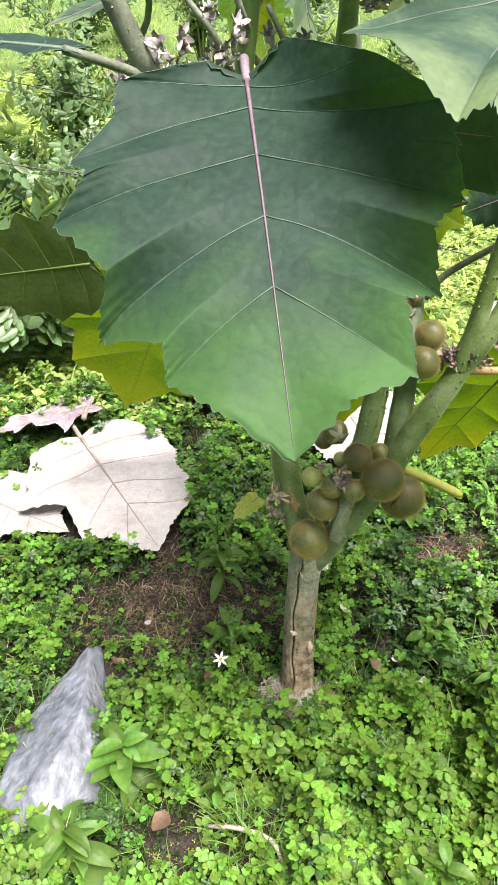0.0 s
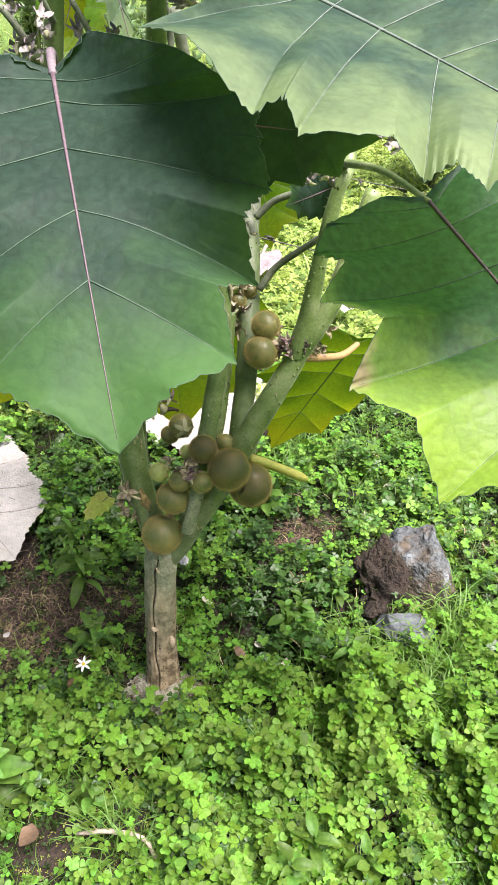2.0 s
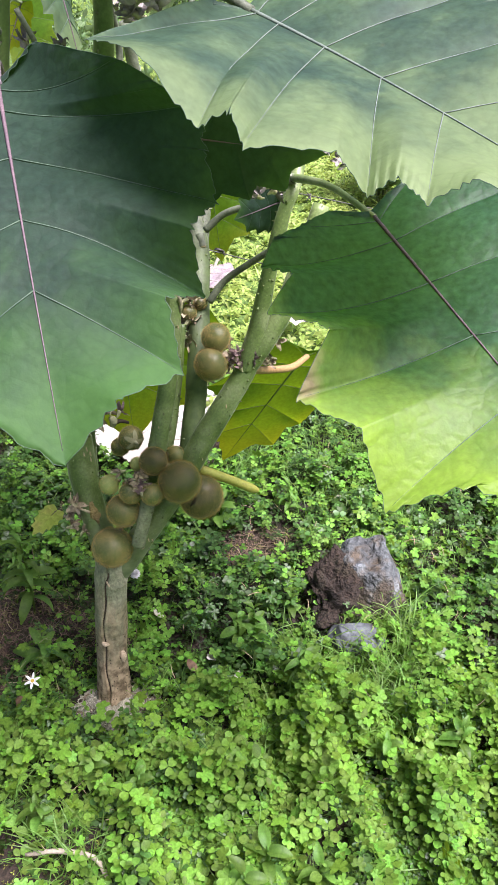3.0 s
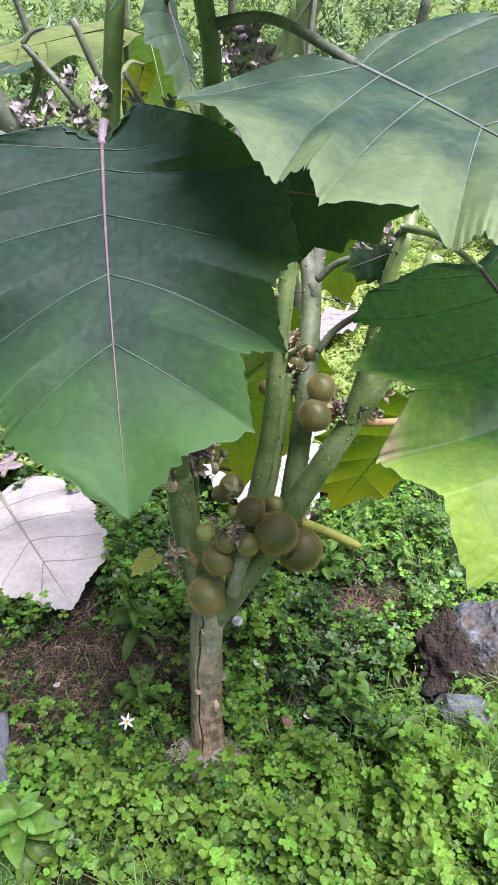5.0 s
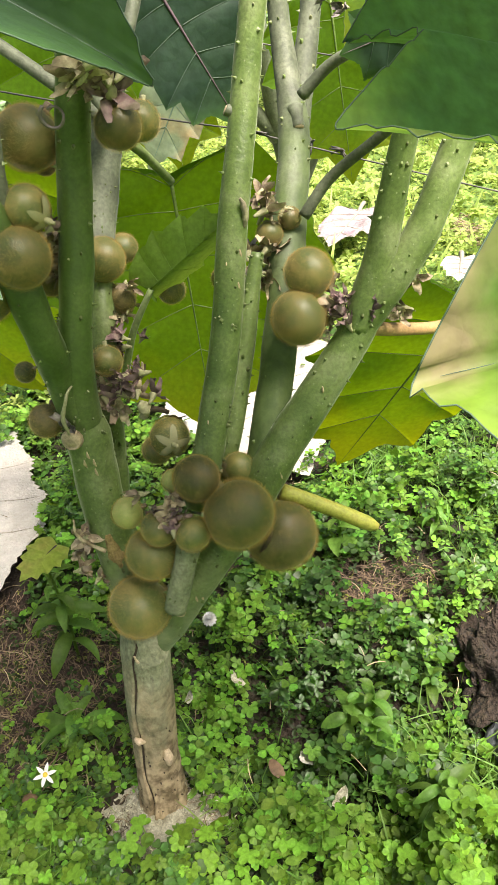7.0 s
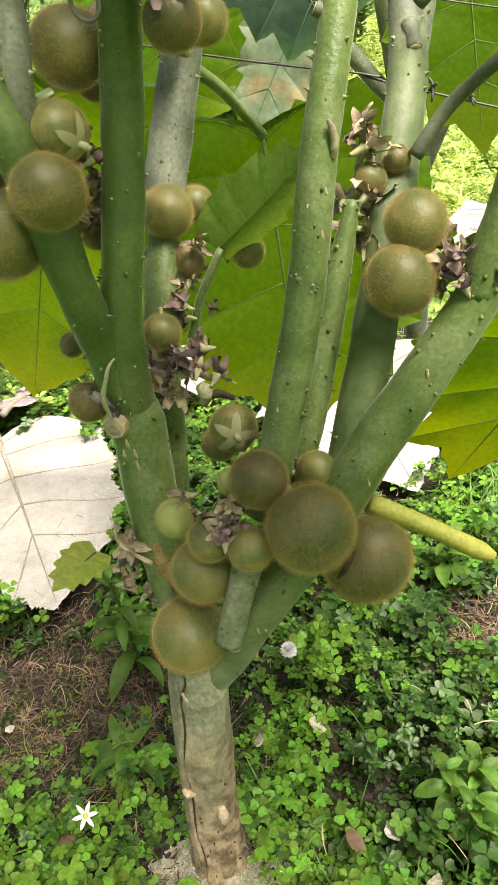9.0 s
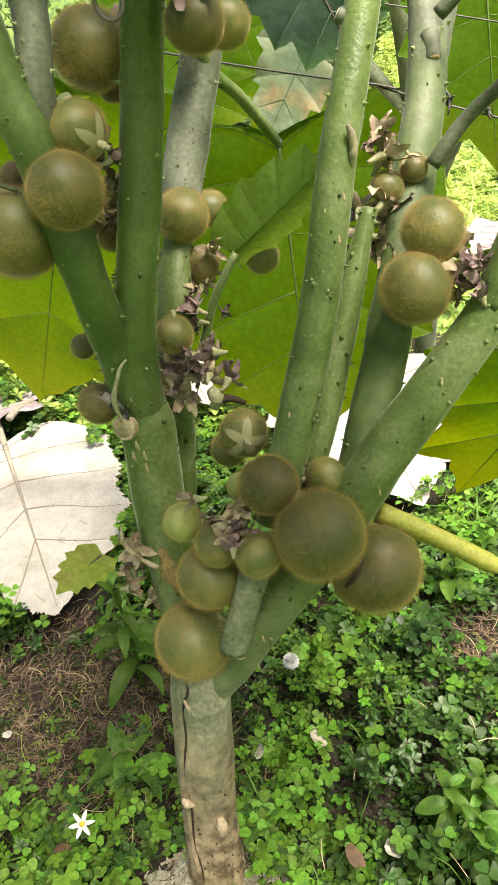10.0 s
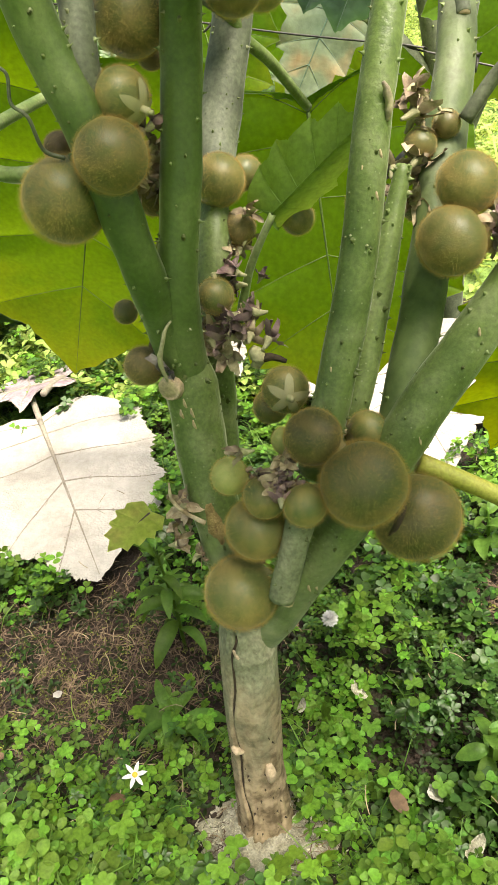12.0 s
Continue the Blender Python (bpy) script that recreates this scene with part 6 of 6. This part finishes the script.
def litter_bit(at, size, mat, seed, label):
    ob = new("dry_petal", petal_mesh("dry_petal", size, size * 0.28, 1.2, mat, 6, 0.15, seed))
    r = random.Random(seed)
    ob.matrix_basis = pose(at[0], at[1], at[2], r.uniform(-30, 30), r.uniform(-40, 10), r.uniform(0, 360))
    return tagged(ob, label, "litter", "dry bits on the ground")


for i, (x, y, z, s, m) in enumerate([(0.19, 1.332, 0.025, 0.03, "pale_litter"), (0.267, 1.233, 0.02, 0.03, "dead"), (-0.211, 1.308, 0.02, 0.016, "dead"), (0.24, 1.20, 0.02, 0.028, "brown_leaf"),
                                     (-0.06, 1.165, 0.02, 0.035, "brown_leaf"), (-0.122, 0.920, 0.045, 0.055, "brown_leaf"), (0.0, 1.27, 0.02, 0.02, "pale_litter"), (0.33, 1.36, 0.03, 0.022, "dead"),
                                     (0.30, 1.16, 0.02, 0.03, "pale_litter"), (0.11, 1.31, 0.02, 0.02, "pale_litter"), (-0.24, 1.22, 0.02, 0.03, "brown_leaf"), (0.47, 1.05, 0.02, 0.035, "pale_litter")]):
    litter_bit((x, y, z), s, m, i, "dry curled petal lying in the clover" if m != "brown_leaf" else "brown curled dry leaf scrap")
tagged(new("twig", tube("twig", [(-0.05, 0.91, 0.02), (0.0, 0.90, 0.035), (0.05, 0.885, 0.03), (0.068, 0.86, 0.015)], [0.003, 0.004, 0.004, 0.003], "twig", 8, 6, 0.2, 90)), "bent grey dry twig on the ground", "twig")

# ---- wire fence ----
def barbed_wire(pts, knots, seed):
    ob = tagged(new("barbed_wire", tube("barbed_wire", pts, [0.0012] * len(pts), "wire", 6, 6)), "thin dark barbed wire strand behind the plant", "wire", "fence wires")
    for i, k in enumerate(knots):
        k = Vector(k)
        v, f = [], []
        for j in range(3):
            r = random.Random(seed * 10 + i * 3 + j)
            d = Vector((r.uniform(-1, 1), r.uniform(-1, 1), r.uniform(-1, 1))).normalized() * 0.012
            a, b = tube_data([k - d, k + Vector((0.003, 0, 0.003)), k + d], [0.0009, 0.0022, 0.0008], 6, 3)
            f += [tuple(q + len(v) for q in face) for face in b]
            v += a
        part("barb", mesh("barb", v, f, "wire"), ob)


barbed_wire([(-1.6, 1.75, 0.98), (-0.4, 1.69, 0.80), (0.136, 1.664, 0.687), (0.265, 1.664, 0.659), (0.37, 1.664, 0.622), (1.6, 1.62, 0.25)], [(0.317, 1.664, 0.641), (0.352, 1.664, 0.629), (0.05, 1.668, 0.706)], 1)
barbed_wire([(-1.6, 2.1, 1.12), (0.085, 2.0, 0.735), (0.45, 2.0, 0.648), (1.6, 1.95, 0.38)], [(0.2, 2.0, 0.708), (0.6, 1.99, 0.61)], 2)

# ---- the plant behind ----
rear = tagged(new("lulo_plant"), "second broad-leaved shrub behind the wire, leaves lit through", "plant")
stem(rear, "trunk", [(0.30, 2.25, -0.03), (0.31, 2.22, 0.3), (0.27, 2.15, 0.6), (0.22, 2.1, 0.95)], [0.022, 0.02, 0.016, 0.012], "stem_grey", 30, 31)
stem(rear, "branch", [(0.30, 2.21, 0.35), (0.40, 2.15, 0.6), (0.50, 2.05, 0.85), (0.55, 2.0, 1.1)], [0.014, 0.013, 0.012, 0.010], "stem_grey", 30, 32)
stem(rear, "branch", [(0.28, 2.17, 0.5), (0.10, 2.1, 0.75), (-0.02, 2.0, 1.0), (-0.05, 1.95, 1.2)], [0.014, 0.013, 0.012, 0.010], "stem_grey", 30, 33)
leaf("leaf", rear, (0.17, 1.93, 0.71), (0.080, 1.88, 0.55), (0.2, 1.9, 0.62), "leaf_rust", 0.75, 0.0, 0.0, 0.03, 111, rib=0.002, midrib="vein", label="pale damaged leaf with rusty edges")
leaf("leaf", rear, (0.37, 2.02, 0.74), (0.40, 1.98, 0.47), (0.5, 2.0, 0.6), "leaf_thin", 0.95, 0.0, 0.0, 0.02, 121, label="yellow-green leaf lit through", midrib="vein_dark", vein="vein_dark")
leaf("leaf", rear, (0.10, 2.05, 0.76), (0.12, 2.0, 0.50), (0.25, 2.0, 0.6), "leaf_thin", 1.0, 0.0, 0.0, 0.02, 131, label="yellow-green leaf lit through", midrib="vein_dark", vein="vein_dark")
leaf("leaf", rear, (0.52, 1.86, 0.88), (0.37, 1.80, 0.71), (0.5, 1.8, 0.75), "leaf_thin", 0.9, 0.0, 0.0, 0.02, 141, label="yellow-green leaf lit through", midrib="vein_dark", vein="vein_dark")
leaf("leaf", rear, (-0.05, 1.95, 0.78), (0.0, 1.9, 0.52), (0.1, 1.9, 0.6), "leaf_thin", 1.0, 0.0, 0.0, 0.02, 151, label="yellow-green leaf lit through", midrib="vein_dark", vein="vein_dark")
leaf("leaf", rear, (0.02, 1.98, 1.05), (0.06, 1.85, 0.90), (0.15, 1.9, 1.0), "leaf_thin", 0.8, 0.0, 0.0, 0.02, 161, label="bright yellow-green leaf lit through", midrib="vein_dark", vein="vein_dark")
leaf("leaf", rear, (-0.20, 2.0, 1.02), (-0.36, 1.9, 0.98), (-0.2, 1.85, 1.0), "leaf_pale", 0.8, 0.0, 0.0, 0.02, 171, label="pale yellowish leaf in bright light")

# ---- shrubs of the field ----
def shrub(at, tall, shoots, seed, label, size=1.0):
    r = random.Random(seed)
    ob = tagged(new("shrub"), label, "shrub", "shrubs in the field")
    ob.location = (at[0], at[1], height(at[0], at[1]))
    tv, tf = [], []
    for i in range(shoots):
        a, lean = r.uniform(0, 6.28), r.uniform(0.15, 0.75)
        h = tall * r.uniform(0.6, 1.1)
        d = Vector((math.cos(a), math.sin(a), 0))
        pts = [Vector((0, 0, -0.02)), d * h * lean * 0.3 + Vector((0, 0, h * 0.5)), d * h * lean + Vector((0, 0, h * 0.85))]
        part("shoot", tube("shoot", pts, [0.006, 0.004, 0.0015], "stem", 6, 5), ob)
        line = curve_points(pts, 10)
        for j in range(5, len(line)):
            ax = (line[j] - line[j - 1]).normalized()
            for s in range(7):
                w = ax.orthogonal().normalized()
                w.rotate(Matrix.Rotation(r.uniform(0, 6.28), 3, ax))
                w = (w + ax * 0.5 + Vector((0, 0, -0.1))).normalized()
                u = w.cross(ax).normalized()
                L = r.uniform(0.035, 0.06) * size
                n = w.cross(u) * 0.1
                k = len(tv)
                c = line[j] + Vector((r.gauss(0, 0.02), r.gauss(0, 0.02), r.gauss(0, 0.02)))
                tv += [c, c + (w * 0.4 + u * 0.2 + n) * L, c + (w * 0.75 + u * 0.17 + n) * L, c + w * L, c + (w * 0.75 - u * 0.17 + n) * L, c + (w * 0.4 - u * 0.2 + n) * L]
                tf += [(k, k + 1, k + 2, k + 3), (k, k + 3, k + 4, k + 5)]
    f = part("foliage", mesh("foliage", tv, tf, "shrub"), ob)
    f["kind"] = "stuff"
    return ob


for i, (x, y, h) in enumerate([(-0.72, 2.35, 0.42), (-0.80, 2.65, 0.42), (-1.1, 2.9, 0.6), (-0.75, 3.3, 0.5), (-1.5, 3.5, 0.7), (-0.35, 3.6, 0.6), (-1.0, 4.2, 0.7), (0.4, 4.2, 0.6), (1.35, 3.6, 0.6), (1.0, 4.4, 0.7), (-2.2, 4.6, 0.8),
                               (0.0, 5.2, 0.9), (2.0, 4.6, 0.8), (-1.3, 5.6, 1.0), (0.8, 5.8, 1.0), (-0.6, 6.4, 1.1), (1.6, 6.2, 1.1), (-2.4, 6.6, 1.2), (0.25, 7.2, 1.2), (-1.4, 7.6, 1.3), (1.3, 7.8, 1.3), (2.8, 6.8, 1.2), (-3.4, 7.5, 1.3)]):
    shrub((x, y), h, 20, i + 1, "leafy green shrub in bright light behind the plant", 1.6 if i < 3 else 1.0)
